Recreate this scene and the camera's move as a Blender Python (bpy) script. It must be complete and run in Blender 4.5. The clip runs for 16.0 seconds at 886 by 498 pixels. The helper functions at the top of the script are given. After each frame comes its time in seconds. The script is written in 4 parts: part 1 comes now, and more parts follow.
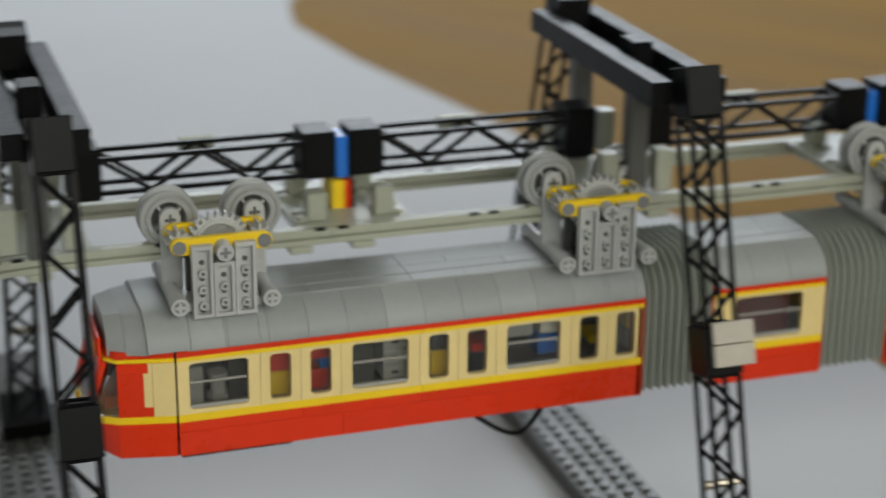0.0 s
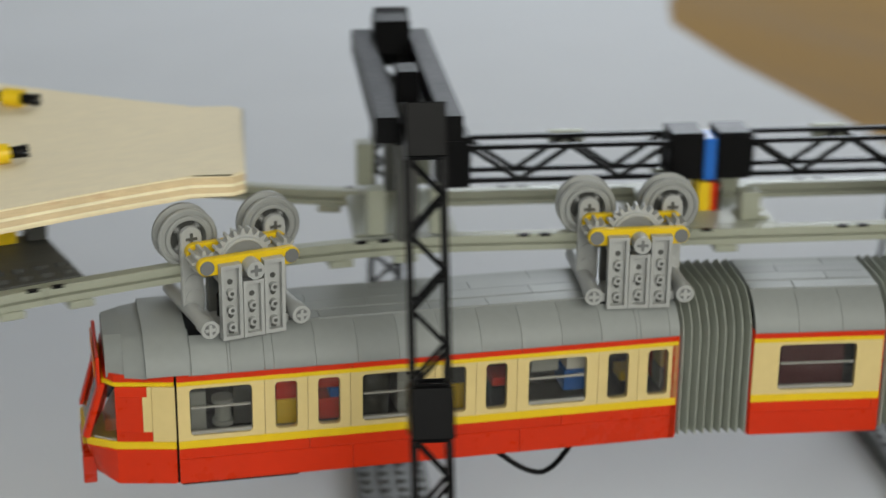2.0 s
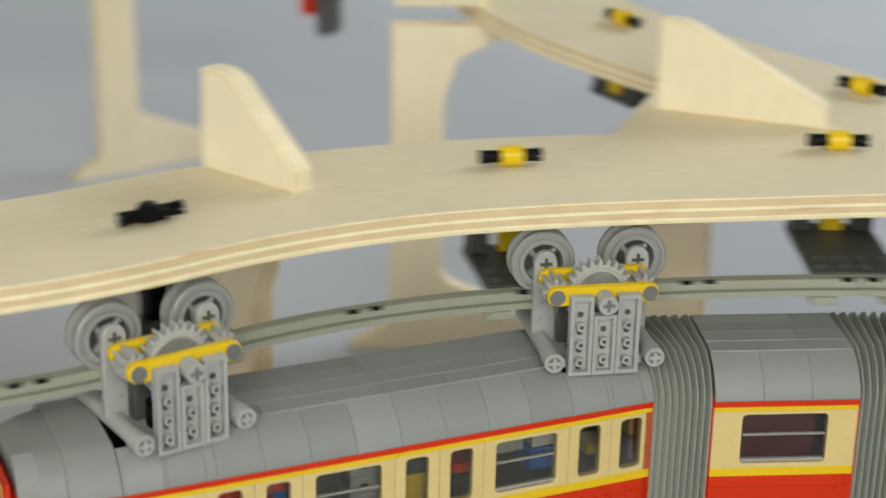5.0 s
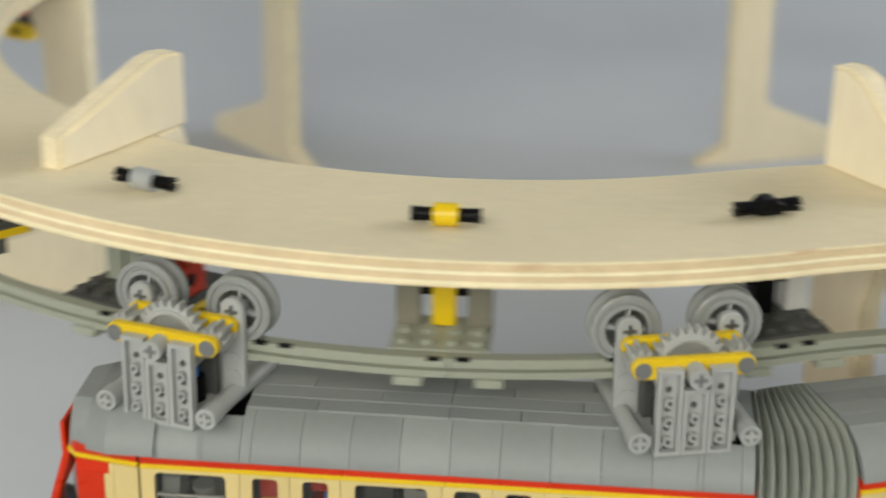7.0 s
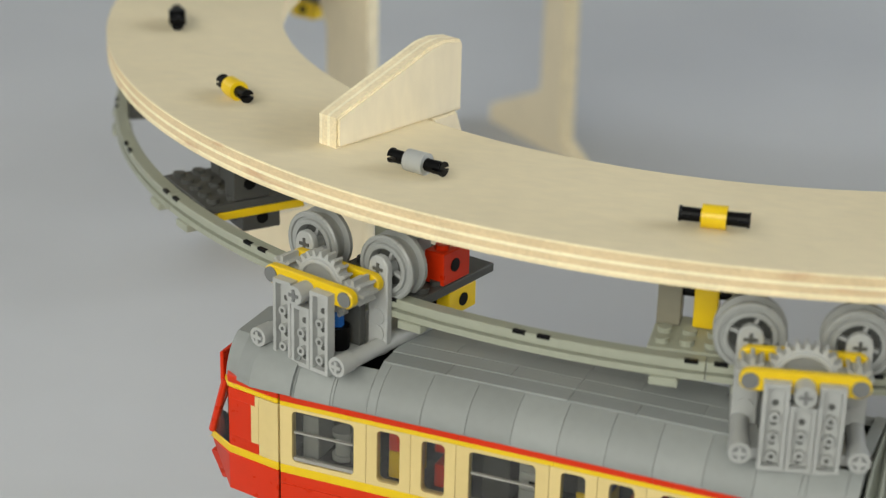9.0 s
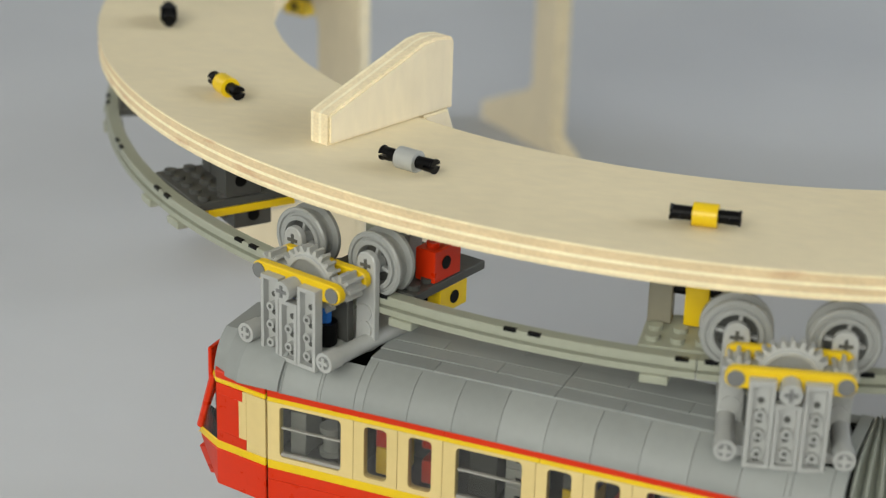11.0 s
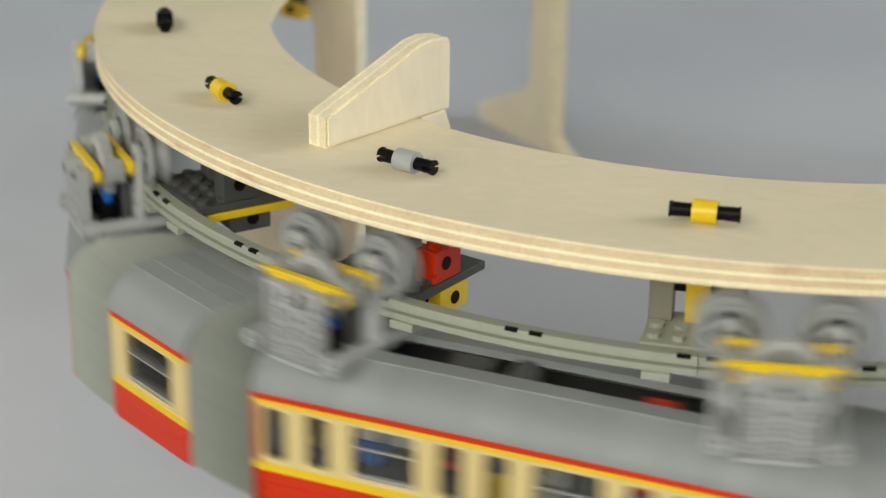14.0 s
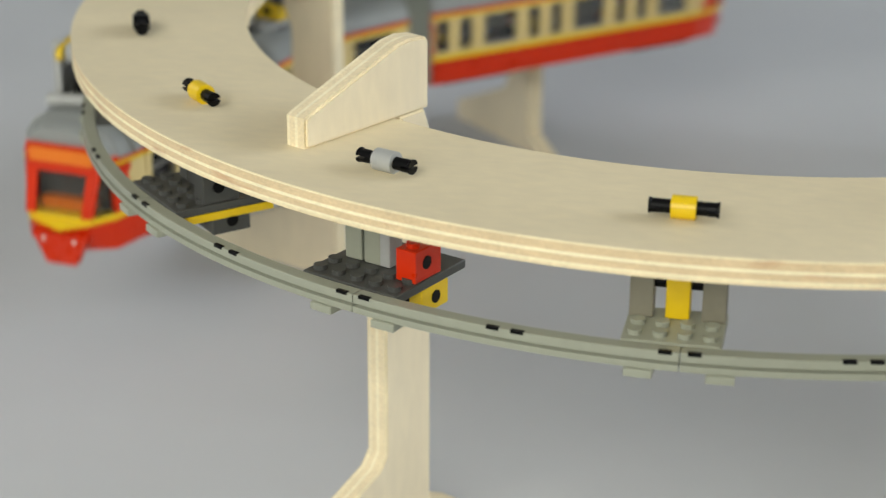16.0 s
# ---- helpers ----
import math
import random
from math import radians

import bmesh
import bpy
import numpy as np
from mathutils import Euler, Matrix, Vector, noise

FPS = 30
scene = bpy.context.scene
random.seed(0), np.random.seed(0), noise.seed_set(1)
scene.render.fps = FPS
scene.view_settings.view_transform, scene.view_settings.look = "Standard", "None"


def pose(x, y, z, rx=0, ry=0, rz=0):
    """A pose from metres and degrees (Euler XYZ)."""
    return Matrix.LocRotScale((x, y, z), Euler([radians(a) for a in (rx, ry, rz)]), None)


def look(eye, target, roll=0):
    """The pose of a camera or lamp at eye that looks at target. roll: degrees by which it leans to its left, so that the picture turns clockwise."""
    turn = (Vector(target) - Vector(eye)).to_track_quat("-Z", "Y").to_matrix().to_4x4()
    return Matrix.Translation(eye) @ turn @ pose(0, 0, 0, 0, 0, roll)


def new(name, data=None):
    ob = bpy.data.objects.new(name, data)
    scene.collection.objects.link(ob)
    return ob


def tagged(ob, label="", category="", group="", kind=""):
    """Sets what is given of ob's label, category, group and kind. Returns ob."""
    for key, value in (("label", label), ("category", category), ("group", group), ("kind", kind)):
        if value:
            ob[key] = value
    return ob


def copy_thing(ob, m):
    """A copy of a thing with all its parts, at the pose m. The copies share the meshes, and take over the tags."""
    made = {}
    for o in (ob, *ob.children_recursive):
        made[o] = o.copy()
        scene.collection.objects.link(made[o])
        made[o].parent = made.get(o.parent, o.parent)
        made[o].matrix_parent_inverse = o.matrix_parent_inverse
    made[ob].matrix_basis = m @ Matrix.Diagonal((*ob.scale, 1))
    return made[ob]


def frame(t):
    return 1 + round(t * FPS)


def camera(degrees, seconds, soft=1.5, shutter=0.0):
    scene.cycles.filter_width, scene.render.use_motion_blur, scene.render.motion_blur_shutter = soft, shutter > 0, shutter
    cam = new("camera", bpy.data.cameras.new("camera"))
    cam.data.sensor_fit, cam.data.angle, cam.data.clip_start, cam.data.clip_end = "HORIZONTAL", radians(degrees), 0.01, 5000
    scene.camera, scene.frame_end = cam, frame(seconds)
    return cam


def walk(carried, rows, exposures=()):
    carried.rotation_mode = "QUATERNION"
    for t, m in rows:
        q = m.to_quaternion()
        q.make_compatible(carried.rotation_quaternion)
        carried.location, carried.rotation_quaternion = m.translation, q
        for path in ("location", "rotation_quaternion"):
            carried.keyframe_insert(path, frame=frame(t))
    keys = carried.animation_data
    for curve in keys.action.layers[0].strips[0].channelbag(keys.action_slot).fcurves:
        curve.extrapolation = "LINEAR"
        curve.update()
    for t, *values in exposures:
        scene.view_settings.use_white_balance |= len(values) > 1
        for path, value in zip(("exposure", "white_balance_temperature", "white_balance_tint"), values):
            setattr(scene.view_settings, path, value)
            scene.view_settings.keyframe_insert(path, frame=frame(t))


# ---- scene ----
# ---- camera: on a tripod, panning ----
EYE = Vector((0.0485, -0.8265, 0.2155))
# seconds, heading east of north, tilt, lean (degrees)
PAN = [
    (0.0, 53.39, -20.30, 0.58), (0.5, 50.29, -20.30, 0.59), (1.0, 48.03, -20.35, 0.53), (1.5, 45.86, -20.42, 0.55),
    (2.0, 41.56, -20.50, 0.56), (2.5, 38.39, -20.59, 0.45), (3.0, 33.18, -20.71, 0.40), (3.2, 31.49, -20.76, 0.49),
    (5.3, 11.51, -21.32, 1.25), (5.5, 9.14, -21.39, 1.19), (6.0, 4.46, -21.60, 1.22), (6.5, 0.10, -21.74, 1.05),
    (7.0, -5.07, -21.84, 0.76), (7.5, -8.51, -21.95, 0.68), (8.0, -10.64, -22.04, 0.60), (8.5, -13.21, -22.11, 0.43),
    (9.0, -13.84, -22.21, 1.48), (9.5, -13.63, -22.28, 2.25), (12.0, -13.46, -22.29, 1.34), (12.5, -13.47, -22.29, 1.23),
    (13.0, -13.57, -22.26, 0.98), (13.5, -13.56, -22.25, 0.91), (14.0, -13.54, -22.25, 0.77), (14.5, -13.48, -22.24, 0.64),
    (15.0, -13.42, -22.27, 0.45), (15.5, -13.30, -22.27, 0.18), (16.0, -12.88, -22.27, 0.24),
]


def aim(yaw, tilt, lean):
    y, p = radians(yaw), radians(tilt)
    return look(EYE, EYE + Vector((math.sin(y) * math.cos(p), math.cos(y) * math.cos(p), math.sin(p))), lean)


cam = camera(26.8, 16.0, soft=1.2, shutter=0.95)
cam.data.dof.use_dof = True
cam.data.dof.focus_distance = 0.65
cam.data.dof.aperture_fstop = 8.6
walk(cam, [(t, aim(y, p, r)) for t, y, p, r in PAN], [(0.0, -0.22), (3.2, -0.10), (5.5, 0.04), (16.0, 0.04)])

# ---- light: a bright room with a wide window ----
world = bpy.data.worlds.new("world")
scene.world = world
world.use_nodes = True
wn = world.node_tree
sky = wn.nodes.new("ShaderNodeTexSky")
sky.sky_type, sky.sun_disc, sky.sun_elevation, sky.sun_rotation = "NISHITA", False, radians(40), radians(-70)
wn.nodes["Background"].inputs["Strength"].default_value = 0.08
wn.links.new(sky.outputs[0], wn.nodes["Background"].inputs[0])


def area_lamp(name, eye, target, sx, sy, watts, color):
    data = bpy.data.lights.new(name, "AREA")
    data.shape, data.size, data.size_y, data.energy, data.color = "RECTANGLE", sx, sy, watts, color
    ob = new(name, data)
    ob.matrix_world = look(eye, target)
    return ob


# lamps in unseen windows, placed by which surfaces are bright or shaded
area_lamp("west_window_light", (-1.97, 0.0, 0.90), (0.1, -0.1, 0.0), 1.2, 0.85, 4, (1.0, 0.98, 0.92))
area_lamp("south_window_light", (-0.3, -2.17, 1.0), (0.25, 0.0, 0.0), 2.4, 1.2, 44, (1.0, 0.978, 0.86))
area_lamp("east_window_light", (2.97, 1.1, 1.35), (1.0, 0.6, -0.1), 2.2, 1.2, 70, (0.88, 0.94, 1.0))

# ---- plan of the track: headings and radii, metres and degrees ----
RAIL_Z = -0.033            # top of the rail; the plywood board's top is z = 0
RAIL_R = 0.295             # radius of the loop
AXIS = radians(-35.0)      # heading of the straight double track
U = np.array([math.cos(AXIS), math.sin(AXIS)])
N = np.array([-math.sin(AXIS), math.cos(AXIS)])
AXIS_OFF = 0.054


def run(p, heading, steps, ds=0.002):
    """Points along arcs and straights; a step is (length, turn in degrees)."""
    pts, p, h = [np.array(p, float)], np.array(p, float), radians(heading)
    for length, turn in steps:
        k = max(1, round(length / ds))
        for _ in range(k):
            h += radians(turn) / k / 2
            p = p + length / k * np.array([math.cos(h), math.sin(h)])
            h += radians(turn) / k / 2
            pts.append(p)
    return pts


def arc(radius, turn):
    return (radius * abs(radians(turn)), turn)


def mirror(p):
    return p + 2 * (AXIS_OFF - p @ N) * N


A0 = radians(-67.5)
start = RAIL_R * np.array([math.cos(A0), math.sin(A0)])
outward = run(start, 22.5, [arc(0.27, -22.5), arc(0.6, -13), (0.060, 0), arc(0.3, -22), (1.1, 0)])
apex = run(start, 202.5, [arc(RAIL_R, -147.5)])
gap = 2 * (AXIS_OFF - apex[-1] @ N)
across = run(apex[-1], 55, [(gap, 0)])
near_half = outward[::-1] + apex[1:]
far_half = [mirror(p) for p in near_half][::-1]
PTS = np.array(near_half + across[1:-1] + far_half)
PTS = PTS[np.r_[True, np.linalg.norm(np.diff(PTS, axis=0), axis=1) > 1e-6]]
S = np.r_[0, np.cumsum(np.linalg.norm(np.diff(PTS, axis=0), axis=1))]
S_A = 0.27 * radians(22.5) + 0.6 * radians(13) + 0.060 + 0.3 * radians(22) + 1.1   # way from the start to the loop


# the rail sags a little under the loop and rises a little before it
SAG_S = [S_A - 0.45, S_A - 0.25, S_A - 0.10, S_A + 0.12, S_A + 0.35, S_A + 0.60]
SAG_Z = [0.0, 0.0012, 0.0, -0.0016, -0.0016, 0.0]


def rail_z(s):
    return RAIL_Z + float(np.interp(s, SAG_S, SAG_Z))


def at(s):
    """Point and heading (radians) of the near rail's line at s metres from its start."""
    f = lambda v: np.array([np.interp(v, S, PTS[:, 0]), np.interp(v, S, PTS[:, 1])])
    d = f(s + 0.002) - f(s - 0.002)
    return f(s), math.atan2(d[1], d[0])

# ---- materials ----
def material(name, color, rough=0.4, metal=0.0, grain=0.0, scale=200.0, bump=0.0, spec=0.5, island=0.0, stretch=(1, 1, 1)):
    """Plain colour with variation at two scales, fine relief and roughness."""
    m = bpy.data.materials.new(name)
    m.use_nodes = True
    nt, b = m.node_tree, m.node_tree.nodes["Principled BSDF"]
    b.inputs["Roughness"].default_value, b.inputs["Metallic"].default_value = rough, metal
    b.inputs["Specular IOR Level"].default_value = spec
    co = nt.nodes.new("ShaderNodeTexCoord")
    mp = nt.nodes.new("ShaderNodeMapping")
    mp.inputs["Scale"].default_value = stretch
    nt.links.new(co.outputs["Object"], mp.inputs[0])
    n1, n2 = nt.nodes.new("ShaderNodeTexNoise"), nt.nodes.new("ShaderNodeTexNoise")
    for n, sc in ((n1, scale), (n2, scale / 9)):
        n.inputs["Scale"].default_value, n.inputs["Detail"].default_value = sc, 4
        nt.links.new(mp.outputs[0], n.inputs["Vector"])
    add = nt.nodes.new("ShaderNodeMath")
    add.operation = "ADD"
    nt.links.new(n1.outputs["Fac"], add.inputs[0])
    nt.links.new(n2.outputs["Fac"], add.inputs[1])
    vary = nt.nodes.new("ShaderNodeMapRange")
    vary.inputs["From Min"].default_value, vary.inputs["From Max"].default_value = 0.6, 1.4
    vary.inputs["To Min"].default_value, vary.inputs["To Max"].default_value = 1 - grain, 1 + grain
    nt.links.new(add.outputs[0], vary.inputs["Value"])
    hsv = nt.nodes.new("ShaderNodeHueSaturation")
    hsv.inputs["Color"].default_value = (*color, 1)
    out = vary.outputs[0]
    if island:
        info = nt.nodes.new("ShaderNodeObjectInfo")
        r = nt.nodes.new("ShaderNodeMapRange")
        r.inputs["To Min"].default_value, r.inputs["To Max"].default_value = 1 - island, 1 + island
        nt.links.new(info.outputs["Random"], r.inputs["Value"])
        mul = nt.nodes.new("ShaderNodeMath")
        mul.operation = "MULTIPLY"
        nt.links.new(out, mul.inputs[0])
        nt.links.new(r.outputs[0], mul.inputs[1])
        out = mul.outputs[0]
    nt.links.new(out, hsv.inputs["Value"])
    nt.links.new(hsv.outputs[0], b.inputs["Base Color"])
    rv = nt.nodes.new("ShaderNodeMapRange")
    rv.inputs["From Min"].default_value, rv.inputs["From Max"].default_value = 0.6, 1.4
    rv.inputs["To Min"].default_value, rv.inputs["To Max"].default_value = rough * 0.8, min(1, rough * 1.25)
    nt.links.new(add.outputs[0], rv.inputs["Value"])
    nt.links.new(rv.outputs[0], b.inputs["Roughness"])
    if bump:
        bp = nt.nodes.new("ShaderNodeBump")
        bp.inputs["Strength"].default_value, bp.inputs["Distance"].default_value = bump, 0.0004
        nt.links.new(n1.outputs["Fac"], bp.inputs["Height"])
        nt.links.new(bp.outputs[0], b.inputs["Normal"])
    return m


def glass(name, tint, rough=0.05, ior=1.5):
    m = bpy.data.materials.new(name)
    m.use_nodes = True
    nt = m.node_tree
    nt.nodes.remove(nt.nodes["Principled BSDF"])
    mix, tr, gl = (nt.nodes.new("ShaderNode" + k) for k in ("MixShader", "BsdfTransparent", "BsdfGlossy"))
    tr.inputs[0].default_value = (*tint, 1)
    gl.inputs["Roughness"].default_value = rough
    fresnel = nt.nodes.new("ShaderNodeFresnel")
    fresnel.inputs["IOR"].default_value = ior
    nt.links.new(fresnel.outputs[0], mix.inputs[0])
    nt.links.new(tr.outputs[0], mix.inputs[1])
    nt.links.new(gl.outputs[0], mix.inputs[2])
    nt.links.new(mix.outputs[0], nt.nodes["Material Output"].inputs[0])
    return m


def plywood_edge(name, tan=(0.74, 0.58, 0.345, 1), cream=(0.95, 0.86, 0.60, 1), knotty=0.7):
    """Veneer layers as bands over the height of the sheet."""
    m = material(name, (0.70, 0.50, 0.26), 0.75, grain=0.15, scale=1100, bump=0.8, stretch=(0.7, 0.7, 1))
    nt = m.node_tree
    co = nt.nodes.new("ShaderNodeTexCoord")
    sep = nt.nodes.new("ShaderNodeSeparateXYZ")
    nt.links.new(co.outputs["Object"], sep.inputs[0])
    ramp = nt.nodes.new("ShaderNodeValToRGB")
    ramp.color_ramp.interpolation = "LINEAR"
    r = nt.nodes.new("ShaderNodeMapRange")
    r.inputs["From Min"].default_value, r.inputs["From Max"].default_value = -0.009, 0.0
    nt.links.new(sep.outputs[2], r.inputs["Value"])
    nt.links.new(r.outputs[0], ramp.inputs[0])
    el = ramp.color_ramp.elements
    el[0].position, el[0].color = 0.0, (0.80, 0.66, 0.40, 1)
    el[1].position, el[1].color = 1.0, (0.78, 0.66, 0.42, 1)
    for pos, c in ((0.20, cream), (0.24, tan), (0.46, tan), (0.49, cream), (0.59, cream), (0.62, tan), (0.90, tan), (0.93, cream)):
        el.new(pos).color = c
    # brown knots and resin streaks along the veneers
    knots = nt.nodes.new("ShaderNodeTexNoise")
    knots.inputs["Scale"].default_value, knots.inputs["Detail"].default_value = 38, 3
    stretch = nt.nodes.new("ShaderNodeMapping")
    stretch.inputs["Scale"].default_value = (1, 1, 6)
    nt.links.new(co.outputs["Object"], stretch.inputs[0])
    nt.links.new(stretch.outputs[0], knots.inputs["Vector"])
    where = nt.nodes.new("ShaderNodeMapRange")
    where.inputs["From Min"].default_value, where.inputs["From Max"].default_value = 0.63, 0.76
    where.inputs["To Max"].default_value = knotty
    nt.links.new(knots.outputs["Fac"], where.inputs["Value"])
    mix = nt.nodes.new("ShaderNodeMixRGB")
    mix.inputs[2].default_value = (0.62, 0.36, 0.20, 1)
    nt.links.new(where.outputs[0], mix.inputs[0])
    nt.links.new(ramp.outputs[0], mix.inputs[1])
    hsv = [n for n in nt.nodes if n.type == "HUE_SAT"][0]
    nt.links.new(mix.outputs[0], hsv.inputs["Color"])
    return m


def panel_edge(name):
    """Veneer layers as bands across the thickness of an upright panel."""
    m = plywood_edge(name, (0.83, 0.71, 0.475, 1), (0.92, 0.83, 0.60, 1), 0.1)
    sep = [n for n in m.node_tree.nodes if n.type == "SEPXYZ"][0]
    reach = [n for n in m.node_tree.nodes if n.type == "MAP_RANGE" and n.inputs["Value"].is_linked and n.inputs["Value"].links[0].from_node == sep][0]
    reach.inputs["From Min"].default_value, reach.inputs["From Max"].default_value = -0.0052, 0.0052
    m.node_tree.links.new(sep.outputs[1], reach.inputs["Value"])
    return m


def plywood_face(name):
    m = material(name, (0.735, 0.64, 0.435), 0.6, grain=0.075, scale=240, bump=0.15, stretch=(0.45, 1, 1))
    return m


M_PLY, M_EDGE = plywood_face("birch plywood face"), plywood_edge("birch plywood edge")
M_RAIL = material("old light grey plastic", (0.325, 0.34, 0.27), 0.38, grain=0.05, scale=300, island=0.05)
M_GREY = material("light grey plastic", (0.40, 0.41, 0.40), 0.35, grain=0.05, scale=400, island=0.06)
M_ROOF = material("roof grey plastic", (0.28, 0.297, 0.29), 0.48, spec=0.3, grain=0.05, scale=300, island=0.09)
M_BELLOW = material("grey bellows paper", (0.33, 0.35, 0.305), 0.6, grain=0.10, scale=300, bump=0.2)
M_DARK = material("dark grey plastic", (0.075, 0.077, 0.072), 0.42, spec=0.35, grain=0.08, scale=300, island=0.1)
M_BLACK = material("black plastic", (0.005, 0.005, 0.0055), 0.36, grain=0.15, scale=300, spec=0.10)
M_RED = material("red plastic", (0.62, 0.030, 0.004), 0.30, spec=0.3, grain=0.05, scale=300, island=0.06)
M_YELLOW = material("yellow plastic", (0.80, 0.545, 0.006), 0.32, grain=0.04, scale=300)
M_ORANGE = material("orange plastic", (0.80, 0.20, 0.012), 0.32, grain=0.04, scale=300)
M_TAN = material("tan plastic", (0.70, 0.55, 0.24), 0.38, grain=0.04, scale=300, island=0.04)
M_BLUE = material("blue plastic", (0.010, 0.14, 0.55), 0.32, grain=0.04, scale=300)
M_WHEEL = material("wheel grey plastic", (0.30, 0.31, 0.30), 0.32, grain=0.06, scale=400)
M_WHITE = material("white plastic", (0.72, 0.71, 0.66), 0.4, grain=0.04, scale=300)
M_INNER = material("dark interior plastic", (0.055, 0.052, 0.05), 0.5, grain=0.1, scale=300)
M_PIN = material("dark grey pin", (0.16, 0.165, 0.165), 0.4, grain=0.05, scale=300)
M_STEEL = material("steel pin", (0.5, 0.45, 0.36), 0.3, 1.0, grain=0.1, scale=500)
M_GLASS = glass("clear window plastic", (0.86, 0.86, 0.84))
M_SCREEN = glass("shiny windscreen plastic", (0.94, 0.94, 0.93), 0.03, 1.6)
M_SHEET = material("white backdrop sheet", (0.515, 0.528, 0.545), 0.85, grain=0.06, scale=9, bump=0.05)
M_FLOORWOOD = material("brown wooden table", (0.255, 0.150, 0.042), 0.7, spec=0.05, grain=0.22, scale=14, bump=0.1, stretch=(1, 0.10, 1))
M_WALL = material("pale grey wall paint", (0.42, 0.42, 0.41), 0.9, grain=0.04, scale=12, bump=0.1)

# ---- tools for meshes ----
def box(bm, x0, x1, y0, y1, z0, z1, bevel=0.0003, m=None):
    vs = [bm.verts.new((x, y, z)) for x in (x0, x1) for y in (y0, y1) for z in (z0, z1)]
    fs = [bm.faces.new([vs[i] for i in f]) for f in ((0, 1, 3, 2), (4, 6, 7, 5), (0, 4, 5, 1), (2, 3, 7, 6), (0, 2, 6, 4), (1, 5, 7, 3))]
    if bevel:
        es = list({e for f in fs for e in f.edges})
        r = bmesh.ops.bevel(bm, geom=es, offset=bevel, segments=1, affect="EDGES", profile=0.5)
        vs = list({v for v in vs if v.is_valid} | set(r["verts"]))
    if m is not None:
        bmesh.ops.transform(bm, matrix=m, verts=vs)
    return vs


def rod(bm, a, b, r, seg=12, r2=None):
    """A round bar from a to b."""
    a, b = Vector(a), Vector(b)
    q = (b - a).to_track_quat("Z", "Y").to_matrix()
    rings = [[bm.verts.new(p + q @ Vector((rr * math.cos(k * math.tau / seg), rr * math.sin(k * math.tau / seg), 0))) for k in range(seg)]
             for p, rr in ((a, r), (b, r if r2 is None else r2))]
    for k in range(seg):
        bm.faces.new((rings[0][k], rings[0][k - 1], rings[1][k - 1], rings[1][k]))
    bm.faces.new(rings[0])
    bm.faces.new(rings[1][::-1])
    return rings[0] + rings[1]


def lathe(bm, profile, centre, seg=28):
    """A turned body round the y axis through centre; profile: (radius, y)."""
    cx, cy, cz = centre
    rings = [[bm.verts.new((cx + r * math.cos(k * math.tau / seg), cy + y, cz + r * math.sin(k * math.tau / seg))) for k in range(seg)] for r, y in profile]
    for a, b in zip(rings, rings[1:]):
        for k in range(seg):
            bm.faces.new((a[k - 1], a[k], b[k], b[k - 1]))
    bm.faces.new(rings[0][::-1])
    bm.faces.new(rings[-1])


def prism(bm, poly, lo, hi, axis="y", bevel=0.0):
    """A flat outline of (a, b) pairs pushed along an axis: y (a=x, b=z), x (a=y, b=z) or z (a=x, b=y)."""
    put = {"y": lambda a, b, c: (a, c, b), "x": lambda a, b, c: (c, a, b), "z": lambda a, b, c: (a, b, c)}[axis]
    lows, highs = ([bm.verts.new(put(a, b, c)) for a, b in poly] for c in (lo, hi))
    n = len(poly)
    fs = [bm.faces.new((lows[k - 1], lows[k], highs[k], highs[k - 1])) for k in range(n)]
    fs += [bm.faces.new(lows[::-1]), bm.faces.new(highs)]
    bmesh.ops.recalc_face_normals(bm, faces=fs)
    if bevel:
        bmesh.ops.bevel(bm, geom=list({e for f in fs[-2:] for e in f.edges}), offset=bevel, segments=1, affect="EDGES")
    return lows + highs


def capsule(x0, x1, z, r, seg=8):
    """Outline of a bar with round ends."""
    right = [(x1 + r * math.cos(a), z + r * math.sin(a)) for a in np.linspace(-math.pi / 2, math.pi / 2, seg)]
    left = [(x0 - r * math.cos(a), z - r * math.sin(a)) for a in np.linspace(-math.pi / 2, math.pi / 2, seg)]
    return right + left


def mesh_of(bm, name, mat, smooth=30):
    me = bpy.data.meshes.new(name)
    bmesh.ops.recalc_face_normals(bm, faces=bm.faces)
    bm.to_mesh(me)
    bm.free()
    for m in (mat if isinstance(mat, (list, tuple)) else [mat]):
        me.materials.append(m)
    if smooth:
        me.shade_smooth()
        me.set_sharp_from_angle(angle=radians(smooth))
    return me


def part(name, bm, mat, parent, label="", smooth=30):
    ob = new(name, mesh_of(bm, name, mat, smooth))
    ob.parent = parent
    return tagged(ob, label)


def again(ob, m, parent=None):
    """Another piece on the same mesh."""
    o = new(ob.name.split(".")[0], ob.data)
    o.parent = parent if parent else ob.parent
    o.matrix_basis = m
    return o


def thing(name, label, category, group="", kind=""):
    return tagged(new(name), label, category, group, kind)


def B(f, *a, **k):
    bm = bmesh.new()
    f(bm, *a, **k)
    return bm


def flat(p, z=0.0):
    return Vector((p[0], p[1], z))


def on_track(s, x=0.0, y=0.0, z=0.0):
    """Pose on the rail's top at s, x forward, y to the left (outer) side."""
    p, h = at(s)
    return Matrix.Translation((p[0], p[1], rail_z(s))) @ Matrix.Rotation(h, 4, "Z") @ Matrix.Translation((x, y, z))


